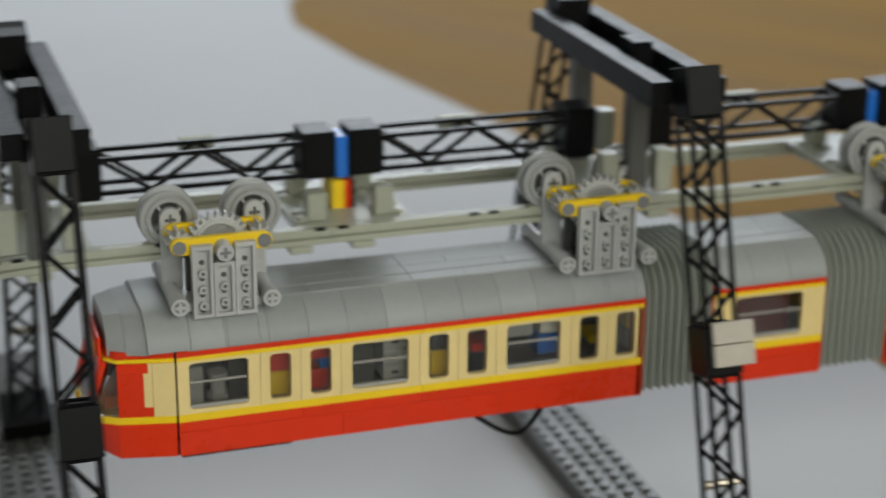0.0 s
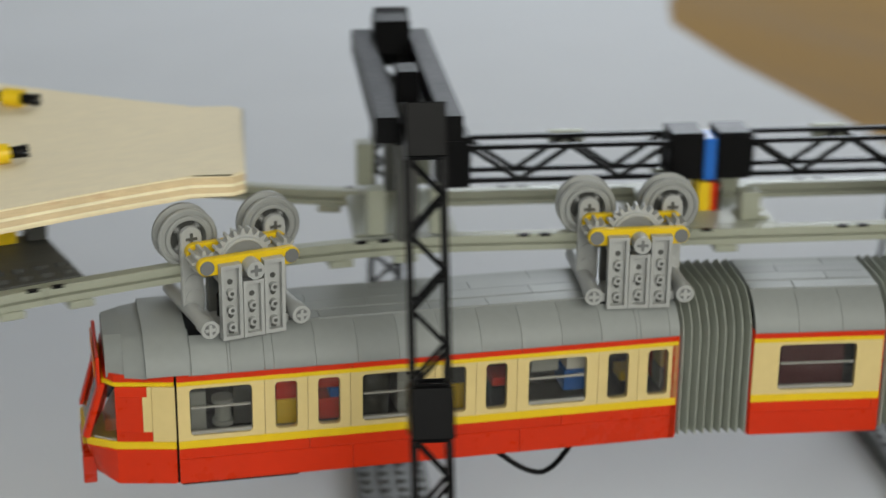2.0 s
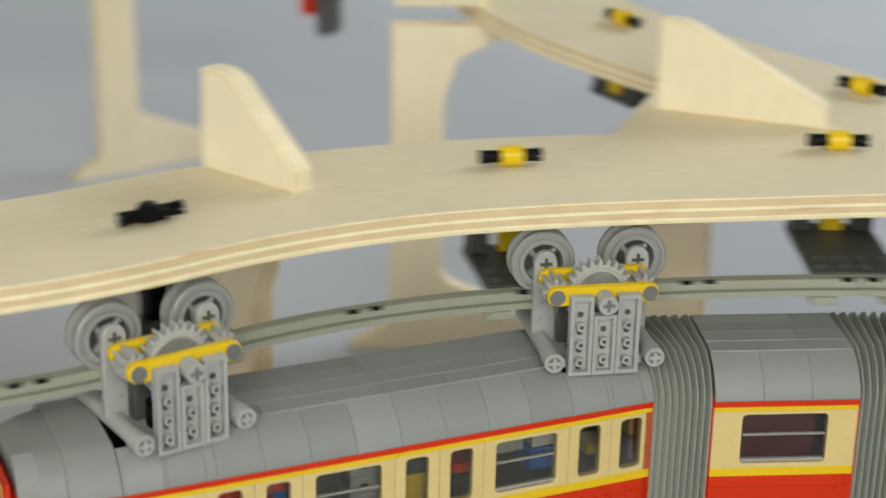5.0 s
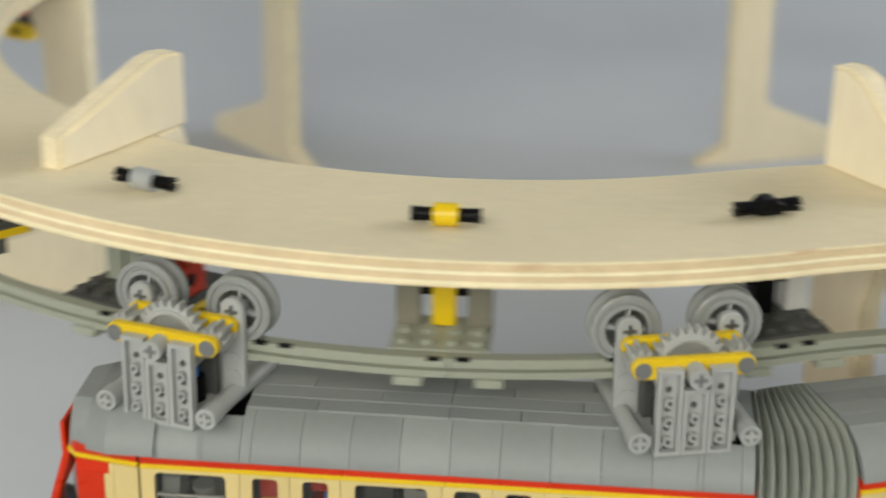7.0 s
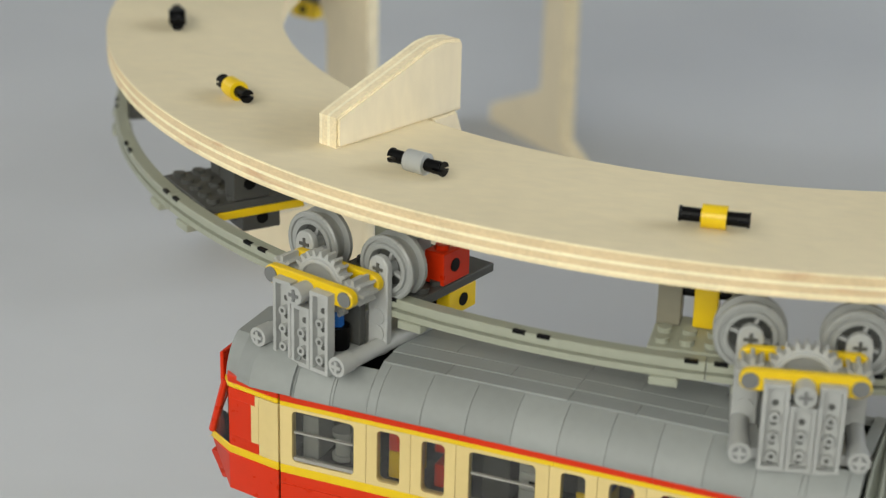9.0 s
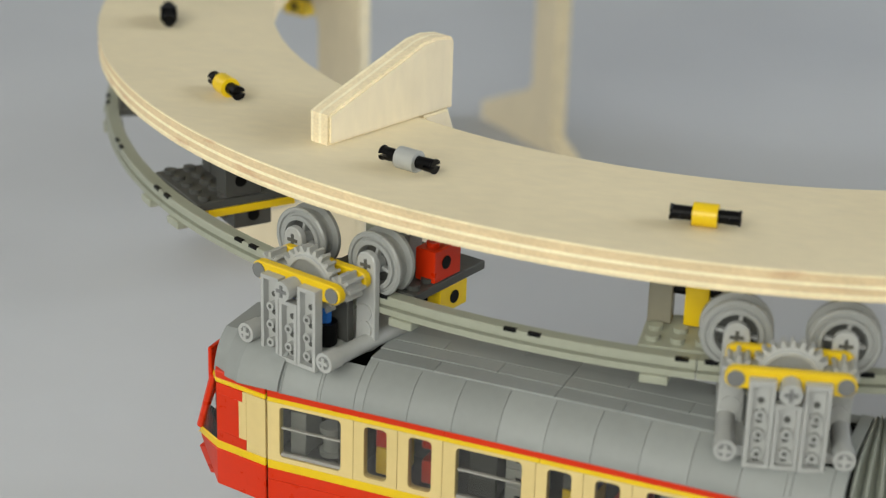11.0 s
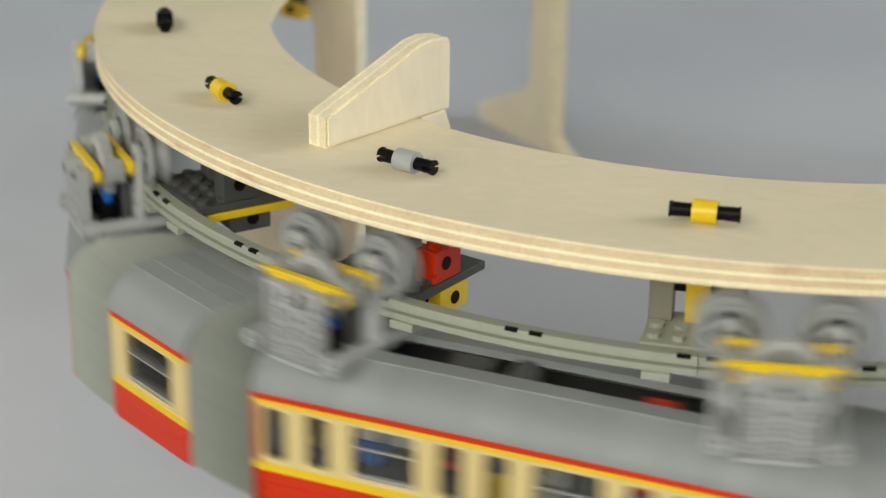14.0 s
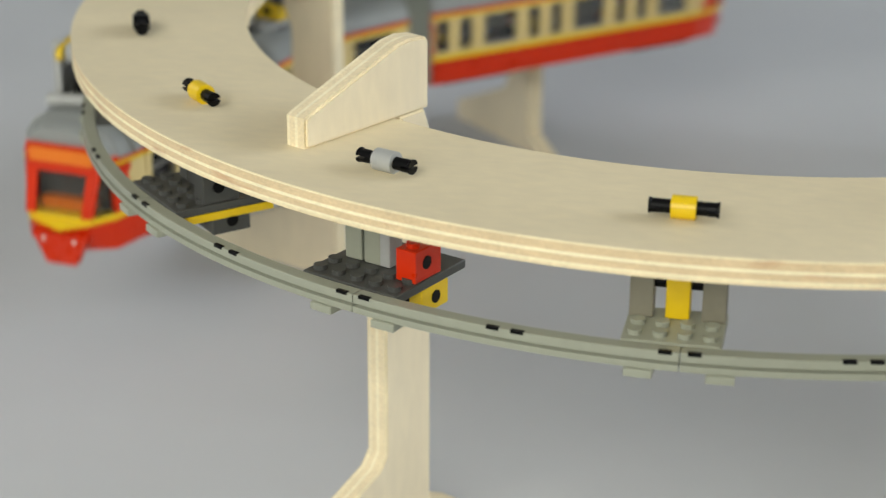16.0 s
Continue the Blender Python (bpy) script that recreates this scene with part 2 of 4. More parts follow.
def on_axis(u, n=0.0, z=0.0):
    """Pose on the double track's middle line: x along it, y across it away from the tripod."""
    p = u * U + (AXIS_OFF + n) * N
    return Matrix.Translation((p[0], p[1], z)) @ Matrix.Rotation(AXIS, 4, "Z")

# ---- the room, the table and the sheet ----
FLOOR_Z = -0.18
X0, X1, Y0, Y1, TOP = -2.0, 3.0, -2.2, 3.0, 2.4
LOW = FLOOR_Z - 0.0025


def structure(name, bm, mat, label, smooth=0):
    return tagged(new(name, mesh_of(bm, name, mat, smooth)), label, name.split("_")[0], kind="structure")


structure("floor", B(box, X0 - 0.2, X1 + 0.2, Y0 - 0.2, Y1 + 0.2, LOW - 0.1, LOW, 0), M_FLOORWOOD, "warm brown wooden floor with long grain")
# ceiling and walls are unseen, added to enclose the light; their grey limits bounce
structure("ceiling", B(box, X0 - 0.2, X1 + 0.2, Y0 - 0.2, Y1 + 0.2, TOP, TOP + 0.1, 0), M_WALL, "unseen plain grey ceiling added to enclose the light")


def wall_with_window(bm, a0, a1, w0, w1, z0, z1, lo, hi, along):
    for r in ((a0, w0, LOW, TOP), (w1, a1, LOW, TOP), (w0, w1, LOW, z0), (w0, w1, z1, TOP)):
        if along == "x":
            box(bm, r[0], r[1], lo, hi, r[2], r[3], 0)
        else:
            box(bm, lo, hi, r[0], r[1], r[2], r[3], 0)


structure("wall_west", B(wall_with_window, Y0 - 0.2, Y1 + 0.2, -0.65, 0.65, 0.45, 1.35, X0 - 0.2, X0, "y"), M_WALL, "unseen grey wall added to shape the light, with window opening")
structure("wall_south", B(wall_with_window, X0, X1, -1.55, 0.95, 0.35, 1.65, Y0 - 0.2, Y0, "x"), M_WALL, "unseen grey wall added to shape the light, with window opening")
structure("wall_north", B(box, X0, X1, Y1, Y1 + 0.2, LOW, TOP, 0), M_WALL, "unseen plain grey wall added to enclose the light")
structure("wall_east", B(wall_with_window, Y0 - 0.2, Y1 + 0.2, -0.05, 2.25, 0.70, 2.00, X1, X1 + 0.2, "y"), M_WALL, "unseen grey wall added to shape the light, with window opening")

def sheet_outline():
    edge = [(0.99, -1.7), (1.02, 0.30), (0.975, 0.57), (0.925, 0.78), (0.905, 0.92), (0.925, 1.02), (0.99, 1.12), (1.12, 1.24), (1.4, 1.36), (2.0, 1.5)]
    pts = [u * U + (AXIS_OFF + n - 0.01) * N for u, n in edge]
    return [tuple(p) for p in pts] + [(2.8, 0.6), (-1.9, 0.6), (-1.9, -2.1), (-0.2, -2.1)]


tagged(new("backdrop_sheet", mesh_of(B(prism, sheet_outline(), FLOOR_Z - 0.002, FLOOR_Z, "z"), "backdrop_sheet", M_SHEET, 0)),
       "large matt white sheet laid under the model", "sheet", kind="structure")


def sheet_sweep(bm):
    """The back of the sheet, curving up towards the wall."""
    rows = []
    for y in np.linspace(0.6, 2.7, 22):
        z = FLOOR_Z + 0.30 * (y - 0.6) ** 2
        rows.append([bm.verts.new((x, y, zz)) for x, zz in ((-1.9, z), (2.8, z), (2.8, z - 0.002), (-1.9, z - 0.002))])
    for a, b in zip(rows, rows[1:]):
        for k in range(4):
            bm.faces.new((a[k - 1], a[k], b[k], b[k - 1]))
    bm.faces.new(rows[0][::-1])
    bm.faces.new(rows[-1])


tagged(new("backdrop_sweep", mesh_of(B(sheet_sweep), "backdrop_sweep", M_SHEET, 40)), "matt white sheet curving up behind the model", "sheet", kind="structure")

# ---- the plywood board ----
def board_outlines():
    end = S_A - 0.27 * radians(22.5) - 0.6 * radians(13) - 0.060
    half = S[-1] / 2
    outer, inner = [], []
    for s in np.arange(end, half + 1e-6, 0.008):
        p, h = at(s)
        left = np.array([-math.sin(h), math.cos(h)])
        f = min(1, max(0, (s - end) / 0.12))
        f = f * f * (3 - 2 * f)
        outer.append(p + left * (-0.003 + 0.008 * f))
    for s in np.arange(end - 0.25, half + 1e-6, 0.008):
        p, h = at(s)
        q = p + np.array([math.sin(h), -math.cos(h)]) * 0.070
        if q @ N < AXIS_OFF - 0.006 and q @ U < 0.345:
            inner.append(q)
    tip = [0.511 * U + (AXIS_OFF - 0.046) * N, 0.5155 * U + (AXIS_OFF - 0.042) * N]
    full_out = tip[::-1] + outer + [mirror(p) for p in outer[::-1]][1:] + [mirror(p) for p in tip]
    full_in = inner + [mirror(p) for p in inner[::-1]][1:]
    return full_out, full_in


def plywood_board():
    from mathutils.geometry import tessellate_polygon
    out, hole = board_outlines()
    loops = [[Vector((p[0], p[1], 0)) for p in out], [Vector((p[0], p[1], 0)) for p in hole]]
    flat_pts = loops[0] + loops[1]
    tris = tessellate_polygon(loops)
    bm = bmesh.new()
    top = [bm.verts.new(p) for p in flat_pts]
    low = [bm.verts.new(p - Vector((0, 0, 0.009))) for p in flat_pts]
    for t in tris:
        bm.faces.new([top[i] for i in t])
        bm.faces.new([low[i] for i in t][::-1])
    n0 = 0
    for lp in loops:
        n = len(lp)
        for k in range(n):
            a, b = n0 + k, n0 + (k + 1) % n
            f = bm.faces.new((top[a], top[b], low[b], low[a]))
            f.material_index = 1
        n0 += n
    rim = [e for e in bm.edges if len(e.link_faces) == 2 and {f.material_index for f in e.link_faces} == {0, 1}]
    bmesh.ops.bevel(bm, geom=rim, offset=0.0006, segments=1, affect="EDGES", material=1)
    ob = new("plywood_board", mesh_of(bm, "plywood_board", [M_PLY, M_EDGE], 40))
    return tagged(ob, "curved birch plywood board with a layered edge, carrying the rail", "board")


plywood_board()


# ---- plywood posts ----
def post_shape(reach, over):
    """Outline in the post's plane: x towards the rail, z up; the board's inner edge is x = 0."""
    leg = [(-0.0005, -0.0092), (-0.0005, FLOOR_Z + 0.012), (-0.020, FLOOR_Z + 0.002), (-0.020, FLOOR_Z), (0.086, FLOOR_Z), (0.086, FLOOR_Z + 0.012), (0.030, FLOOR_Z + 0.036), (0.0255, FLOOR_Z + 0.042)]
    neck = [(0.0255, -0.045), (0.032, -0.026), (0.056, -0.014), (0.056, -0.0092)]
    fin = [(reach, 0.0), (reach, 0.0075), (reach - 0.003, 0.0105), (0.016, 0.0345), (0.009, 0.0370), (0.001, 0.0365), (0.0005, 0.0)]
    if over:    # a lower fin that reaches in past the board's edge, above the leg
        fin = [(reach, 0.0), (reach, 0.0112), (reach - 0.002, 0.0122), (0.0175, 0.0280), (0.010, 0.0288), (0.0020, 0.0276), (0.0005, 0.0258), (0.0005, 0.0)]
        neck = neck + [(over, -0.009), (over, -0.0002), (0.003, -0.0002)]
    return leg + neck, fin


def panel(bm, poly, bevel):
    """An upright plywood panel: face veneer on its sides, layers on its rim."""
    prism(bm, poly, -0.0052, 0.0052, "y")
    for f in bm.faces:
        f.material_index = 0 if len(f.verts) == len(poly) else 1
    rim = [e for e in bm.edges if {f.material_index for f in e.link_faces} == {0, 1}]
    bmesh.ops.bevel(bm, geom=rim, offset=bevel, segments=2, affect="EDGES", material=1)


def plywood_post(p, towards, has_fin=True, reach=0.0455, over=0.0):
    h = math.atan2(towards[1], towards[0])
    t = thing("support_post", "birch plywood post with a slanted top fin and a foot" if has_fin else "birch plywood post with a spread foot", "post", "posts under the board")
    lower, fin = post_shape(reach, over)
    part("post", B(panel, lower, 0.0006), [M_POST, M_POSTEDGE], t)
    if has_fin:
        part("fin", B(panel, fin, 0.0010), [M_POST, M_POSTEDGE], t)
    t.matrix_world = Matrix.Translation((p[0], p[1], 0)) @ Matrix.Rotation(h, 4, "Z")
    return t


M_POST = material("birch plywood panel", (0.82, 0.72, 0.52), 0.6, grain=0.08, scale=200, bump=0.15, stretch=(1, 1, 0.3))
M_POSTEDGE = panel_edge("birch plywood panel edge")


ARC = RAIL_R * radians(22.5)
LOOP = [S_A + ARC * k for k in range(7)]                       # joints of the loop, near side, the first at the S-bend
HALF = S[-1] / 2
plywood_post((-0.1098, -0.1748), (-0.466, -0.885), True, 0.066, 0.0160)               # beside the nearest bend
plywood_post((0.131, -0.191), (0.0277, -0.0369))               # in the S-bend
plywood_post((-0.212, 0.0672), (-0.96, 0.28), False)           # round the far side of the loop
plywood_post((-0.147, 0.290), (-0.70, 0.72), False)
plywood_post((0.128, 0.3300), (0.93, 0.36), False)
plywood_post((0.250, 0.030), (0.98, -0.20))
# the post where the two branches part, its fin along the middle line
mid_post = plywood_post(0.347 * U + (AXIS_OFF + 0.001) * N, U, True, 0.068)


# ---- rails ----
def rail_piece(bm, s0, s1):
    prof = [(-0.0024, 0.0), (-0.0027, -0.0003), (-0.0027, -0.0030), (-0.0012, -0.0032), (-0.0012, -0.0040), (-0.0030, -0.0042), (-0.0030, -0.0064),
            (0.0030, -0.0064), (0.0030, -0.0042), (0.0012, -0.0040), (0.0012, -0.0032), (0.0027, -0.0030), (0.0027, -0.0003), (0.0024, 0.0)]
    k = max(2, round((s1 - s0) / 0.006))
    rings = []
    for s in np.linspace(s0, s1, k + 1):
        m = on_track(s)
        rings.append([bm.verts.new(m @ Vector((0, y, z))) for y, z in prof])
    n = len(prof)
    for a, b in zip(rings, rings[1:]):
        for j in range(n):
            bm.faces.new((a[j - 1], a[j], b[j], b[j - 1]))
    bm.faces.new(rings[0])
    bm.faces.new(rings[-1][::-1])


def rail_joints():
    near = [LOOP[0], LOOP[1] - 0.0036, LOOP[2] - 0.0062] + LOOP[3:] + [S_A - 0.1253, S_A - 0.2434]
    s = S_A - 0.2434 - 0.128
    while s > 0:
        near.append(s)
        s -= 0.128
    near = sorted(near)
    return near, sorted(near + [S[-1] - s for s in near])


NEAR_JOINTS, JOINTS = rail_joints()


def rail_section(s0, s1):
    t = tagged(new("rail", mesh_of(B(rail_piece, s0 + 0.0002, s1 - 0.0002), "rail", M_RAIL, 30)), "light grey plastic rail with a grooved side", "rail", "rails of the track")
    # slots are not cut: black blocks stand in for the shade inside them
    for s, dark in ((s0 + 0.0046, M_BLACK), (s1 - 0.0046, M_BLACK), ((s0 + s1) / 2 - 0.0042, M_BLACK), ((s0 + s1) / 2 + 0.0042, M_BLACK)):
        m = on_track(s)
        slot = part("slot", B(box, -0.0022, 0.0022, 0.0013, 0.00285, -0.0009, 0.0002, 0), dark, t, "small black block for the shade in a slot", 0)
        slot.matrix_basis = m
    for s in (s0 + 0.0128, s1 - 0.0128):
        foot = part("foot_plate", B(box, -0.0046, 0.0046, -0.004, 0.0042, -0.0094, -0.0065), M_RAIL, t)
        foot.matrix_basis = on_track(s)
    return t


for a, b in zip(JOINTS, JOINTS[1:]):
    if b - a > 0.02:
        rail_section(a, b)


# ---- hangers under the board ----
def stud(bm, x, y, z):
    rod(bm, (x, y, z), (x, y, z + 0.0017), 0.0024, 12)


def top_pin(t, collar, r, rail_top):
    """A pin pushed through the collar of the hanger's beam, lying on the board."""
    z = -rail_top + 0.0036
    bm = bmesh.new()
    rod(bm, (-0.0077, -r, z), (0.0077, -r, z), 0.0023, 14)
    pin = part("pin", bm, M_BLACK, t, "black plastic pin with split ends")
    for d in (-1, 1):
        for half in (-1, 1):    # half-round tongues of the split ends
            arch = np.linspace(0, math.pi, 8)
            bm = bmesh.new()
            rings = [[bm.verts.new((d * x, -r + rr * math.cos(a), z + half * (0.00045 + (rr - 0.0004) * math.sin(a)))) for a in arch]
                     for x, rr in ((0.0075, 0.0023), (0.0104, 0.0023), (0.0107, 0.0026), (0.0113, 0.0026))]
            for p, q in zip(rings, rings[1:]):
                for k in range(8):
                    bm.faces.new((p[k - 1], p[k], q[k], q[k - 1]))
            bm.faces.new(rings[0][::-1])
            bm.faces.new(rings[-1])
            part("pin_tongue", bm, M_BLACK, pin)
    if collar is M_BLACK:
        bm = B(prism, [(-0.0045, z - 0.002), (0.0045, z - 0.002), (0.0045, z + 0.0012), (0.002, z + 0.0034), (-0.002, z + 0.0034), (-0.0045, z + 0.0012)], -r - 0.0035, -r + 0.0035, "y", 0.0004)
    else:
        bm = bmesh.new()
        rod(bm, (-0.004, -r, z), (0.004, -r, z), 0.0039, 20)
    part("collar", bm, collar, t)


def hanger(s, collar, beam, plate, brick, variant=0, r=0.025):
    """r: how far inside the rail the pin stands."""
    t = thing("rail_hanger", {0: "plastic brick hanger pinned to the board, holding the rail", 1: "dark plate hanger with red and yellow bricks under the board",
                              2: "dark plate hanger with yellow plate and holed brick"}[variant], "hanger", "hangers under the board")
    top_pin(t, collar, r, rail_z(s))
    part("beam", B(box, -0.0039, 0.0039, -r - 0.0038, -r + 0.0038, 0.0006, 0.0300), beam, t)
    if variant == 0:
        bm = B(box, -0.016, 0.016, -r - 0.005, -0.0032, -0.0028, 0.0004)
        for x in (-0.012, -0.004, 0.004, 0.012):
            for y in (-0.0085, -0.0165):
                stud(bm, x, y, 0.0004)
        part("base_plate", bm, plate, t)
        for x in (-0.0118, 0.0118):
            bm = B(box, x - 0.0039, x + 0.0039, -r - 0.0039, -r + 0.0039, 0.0006, 0.0175)
            stud(bm, x, -r, 0.0175)
            part("brick", bm, brick, t)
        bm = bmesh.new()
        rod(bm, (-0.008, -r, 0.0125), (0.008, -r, 0.0125), 0.0024, 12)
        part("axle", bm, M_BLACK, t)
    else:
        bm = B(box, -0.020, 0.020, -0.044, -0.0032, -0.0028, 0.0004)
        for x in (-0.016, -0.008, 0, 0.008, 0.016):
            for y in (-0.008, -0.016):
                stud(bm, x, y, 0.0004)
        part("base_plate", bm, plate, t)
        for x in (0.0035, 0.0118):
            bm = B(box, x - 0.0036, x + 0.0036, -r - 0.0039, -r + 0.0039, 0.0006, 0.0175)
            stud(bm, x, -r, 0.0175)
            part("brick", bm, brick, t)
        bm = B(box, -0.0195, -0.0112, -0.030, -0.0150, 0.0006, 0.0122)
        stud(bm, -0.0153, -0.0195, 0.0122)
        part("holed_brick", bm, M_RED if variant == 1 else M_DARK, t)
        # bricks are not bored: black discs give the shade of their holes
        bm = bmesh.new()
        rod(bm, (-0.0190, -0.0215, 0.0068), (-0.0198, -0.0215, 0.0068), 0.0024, 14)
        part("hole", bm, M_BLACK, t, "black disc for the shade in a round hole")
        part("lower_brick", B(box, -0.0197, -0.004, -0.034, -0.0185, -0.0122, -0.0030), M_YELLOW if variant == 1 else M_DARK, t)
        bm = bmesh.new()
        rod(bm, (-0.0192, -0.0265, -0.0075), (-0.0200, -0.0265, -0.0075), 0.0024, 14)
        rod(bm, (-0.012, -0.0190, -0.0075), (-0.012, -0.0182, -0.0075), 0.0024, 14)
        part("hole", bm, M_BLACK, t, "black disc for the shade in a round hole")
        if variant == 2:
            part("yellow_plate", B(box, -0.0202, -0.006, -0.044, -0.008, -0.0060, -0.0029), M_YELLOW, t)
    t.matrix_world = on_track(s)
    return t


PIN_R = 0.025
M_WARM = material("warm grey old plastic", (0.24, 0.225, 0.17), 0.38, grain=0.08, scale=300, island=0.12)
kinds = {0: (M_BLACK, M_BLACK, M_DARK, M_WHITE, 0), 1: (M_YELLOW, M_YELLOW, M_RAIL, M_WARM, 0), 2: (M_GREY, M_GREY, M_DARK, M_RAIL, 1),
         3: (M_YELLOW, M_YELLOW, M_DARK, M_DARK, 2), 4: (M_BLACK, M_BLACK, M_DARK, M_GREY, 0), 5: (M_YELLOW, M_YELLOW, M_DARK, M_GREY, 0), 6: (M_YELLOW, M_YELLOW, M_DARK, M_GREY, 1)}
for k, s in enumerate(LOOP):
    hanger(s, *kinds[k])
    if k > 1:
        far = hanger(S[-1] - s, M_YELLOW, M_YELLOW, M_DARK, M_DARK, 0 if k % 2 else 2)
        if k == 2:
            part("red_brick", B(box, -0.0120, -0.0040, -0.030, -0.014, -0.0330, -0.0126), M_RED, far)
            part("holed_brick", B(box, 0.0000, 0.0080, -0.030, -0.014, -0.0440, -0.0030), M_DARK, far)
for s, r in ((S_A - 0.1253, 0.038), (S_A - 0.2434, 0.049), (S[-1] - 1.4196, 0.025), (S[-1] - 1.2856, 0.025)):
    hanger(s, M_YELLOW, M_YELLOW, M_DARK, M_DARK, 0, r)


# ---- gantries over the straight double track ----
def lattice(bm, length, w=0.0142, bar=0.0016, panels=3):
    """A lattice support of the given length along z, square in plan, open on four sides with zigzag bars."""
    h = w / 2 - bar / 2
    for x in (-h, h):
        for y in (-h, h):
            box(bm, x - bar / 2, x + bar / 2, y - bar / 2, y + bar / 2, 0, length, 0)
    step = length / panels
    for side in (-h, h):
        for k in range(panels):
            z0, z1 = k * step, (k + 1) * step
            zm = (z0 + z1) / 2
            for a, b in (((-h, z0), (h, zm)), ((h, zm), (-h, z1))):
                rod(bm, (a[0], side, a[1]), (b[0], side, b[1]), bar * 0.6, 6)
    for z in (0, length):
        for side in (-h, h):
            rod(bm, (-h, side, z), (h, side, z), bar * 0.5, 6)
            rod(bm, (side, -h, z), (side, h, z), bar * 0.5, 6)


M_TILE = material("pale grey tile", (0.40, 0.37, 0.31), 0.45, grain=0.1, scale=300)


def gantry(u0, marked):
    t = thing("gantry", "black lattice gantry with splayed legs" + (", a pale tile on one leg" if marked else " and a double crossbeam"), "gantry", "gantries")
    top, foot = 0.080, 0.140
    crown = 0.034
    drop = crown - (FLOOR_Z + 0.0125)
    lean = math.atan2(foot - top, drop)
    length = math.hypot(drop, foot - top)
    for d in (-1, 1):
        m = Matrix.Translation((0.0012, d * top - (0.028 if d > 0 else 0), crown)) @ Matrix.Rotation(math.pi + d * lean, 4, "X")
        lat = (length - 0.012 - 0.031) / 2
        upper = lat - 0.004
        leg = part("leg", B(lattice, upper), M_BLACK, t)
        leg.matrix_basis = m @ Matrix.Translation((0, 0, 0.0175))
        leg2 = part("leg", B(lattice, 2 * lat - upper), M_BLACK, t)
        leg2.matrix_basis = m @ Matrix.Translation((0, 0, 0.0175 + upper + 0.0195))
        for z0, z1, w in ((-0.002, 0.0170, 0.0072), (0.0180 + upper, 0.0365 + upper, 0.0078), (length - 0.010, length + 0.000, 0.012)):
            b = part("joint_block", B(box, -w, w, -w, w, z0, z1, 0.0004), M_BLACK, t)
            b.matrix_basis = m
        bm = bmesh.new()
        rod(bm, (-0.0045, -0.0085, 0.036 + 2 * lat * 0.75), (0.0095, -0.0085, 0.036 + 2 * lat * 0.75), 0.0018, 10)
        pin = part("pin", bm, M_STEEL, t, "small metallic pin")
        pin.matrix_basis = m
    for x in (-0.0115, 0.0115):
        bm = B(box, x - 0.0042, x + 0.0042, -0.078, 0.052, 0.0205, 0.0300)
        part("crossbeam", bm, M_BLACK, t)
    for x in (-0.0055, 0.0055):
        part("inner_beam", B(box, x - 0.0018, x + 0.0018, -0.060, 0.044, 0.014, 0.0225), M_BLACK, t)
    part("top_block", B(box, -0.0072, 0.0072, 0.038, 0.053, 0.0225, 0.0365, 0.0004), M_BLACK, t)
    part("top_block", B(box, -0.0042, 0.0042, -0.034, -0.020, 0.0225, 0.0345, 0.0004), M_BLACK, t)
    for y in (-0.030, 0.030):
        part("hanger_block", B(box, -0.0042, 0.0042, y - 0.004, y + 0.004, -0.0330, 0.0140, 0.0004), M_DARK, t)
        part("grey_block", B(box, -0.0155, -0.0085, y - 0.004, y + 0.004, -0.030, -0.012), M_RAIL, t)
        part("grey_block", B(box, 0.0085, 0.0155, y - 0.004, y + 0.004, -0.030, -0.012), M_RAIL, t)
    bm = B(box, -0.020, 0.020, -0.0245, 0.0245, -0.0362, -0.033)
    part("cross_plate", bm, M_RAIL, t)
    bm = bmesh.new()
    box(bm, -0.016, 0.016, -0.205, 0.205, FLOOR_Z, FLOOR_Z + 0.0095, 0.0004)
    for x in (-0.012, -0.004, 0.004, 0.012):
        for k in range(51):
            y = -0.2 + 0.008 * k
            if abs(y + foot) > 0.014 and abs(y - foot + 0.028) > 0.014:
                stud(bm, x, y, FLOOR_Z + 0.0095)
    part("base_plate", bm, M_DARK, t, "long dark grey studded base plate")
    if marked:
        m = Matrix.Translation((0.0045, -top, crown)) @ Matrix.Rotation(math.pi - lean, 4, "X")
        for dz in (0, 0.0088):
            tile = part("tile", B(box, -0.0085, 0.0085, 0.0083, 0.0108, 0.0955 + dz, 0.1039 + dz), M_TILE, t, "pale tile")
            tile.matrix_basis = m
    t.matrix_world = on_axis(u0)
    return t


GANTRIES = [0.577, 0.8206, 1.0642, 1.3078]
for k, u0 in enumerate(GANTRIES):
    gantry(u0, k == 1)


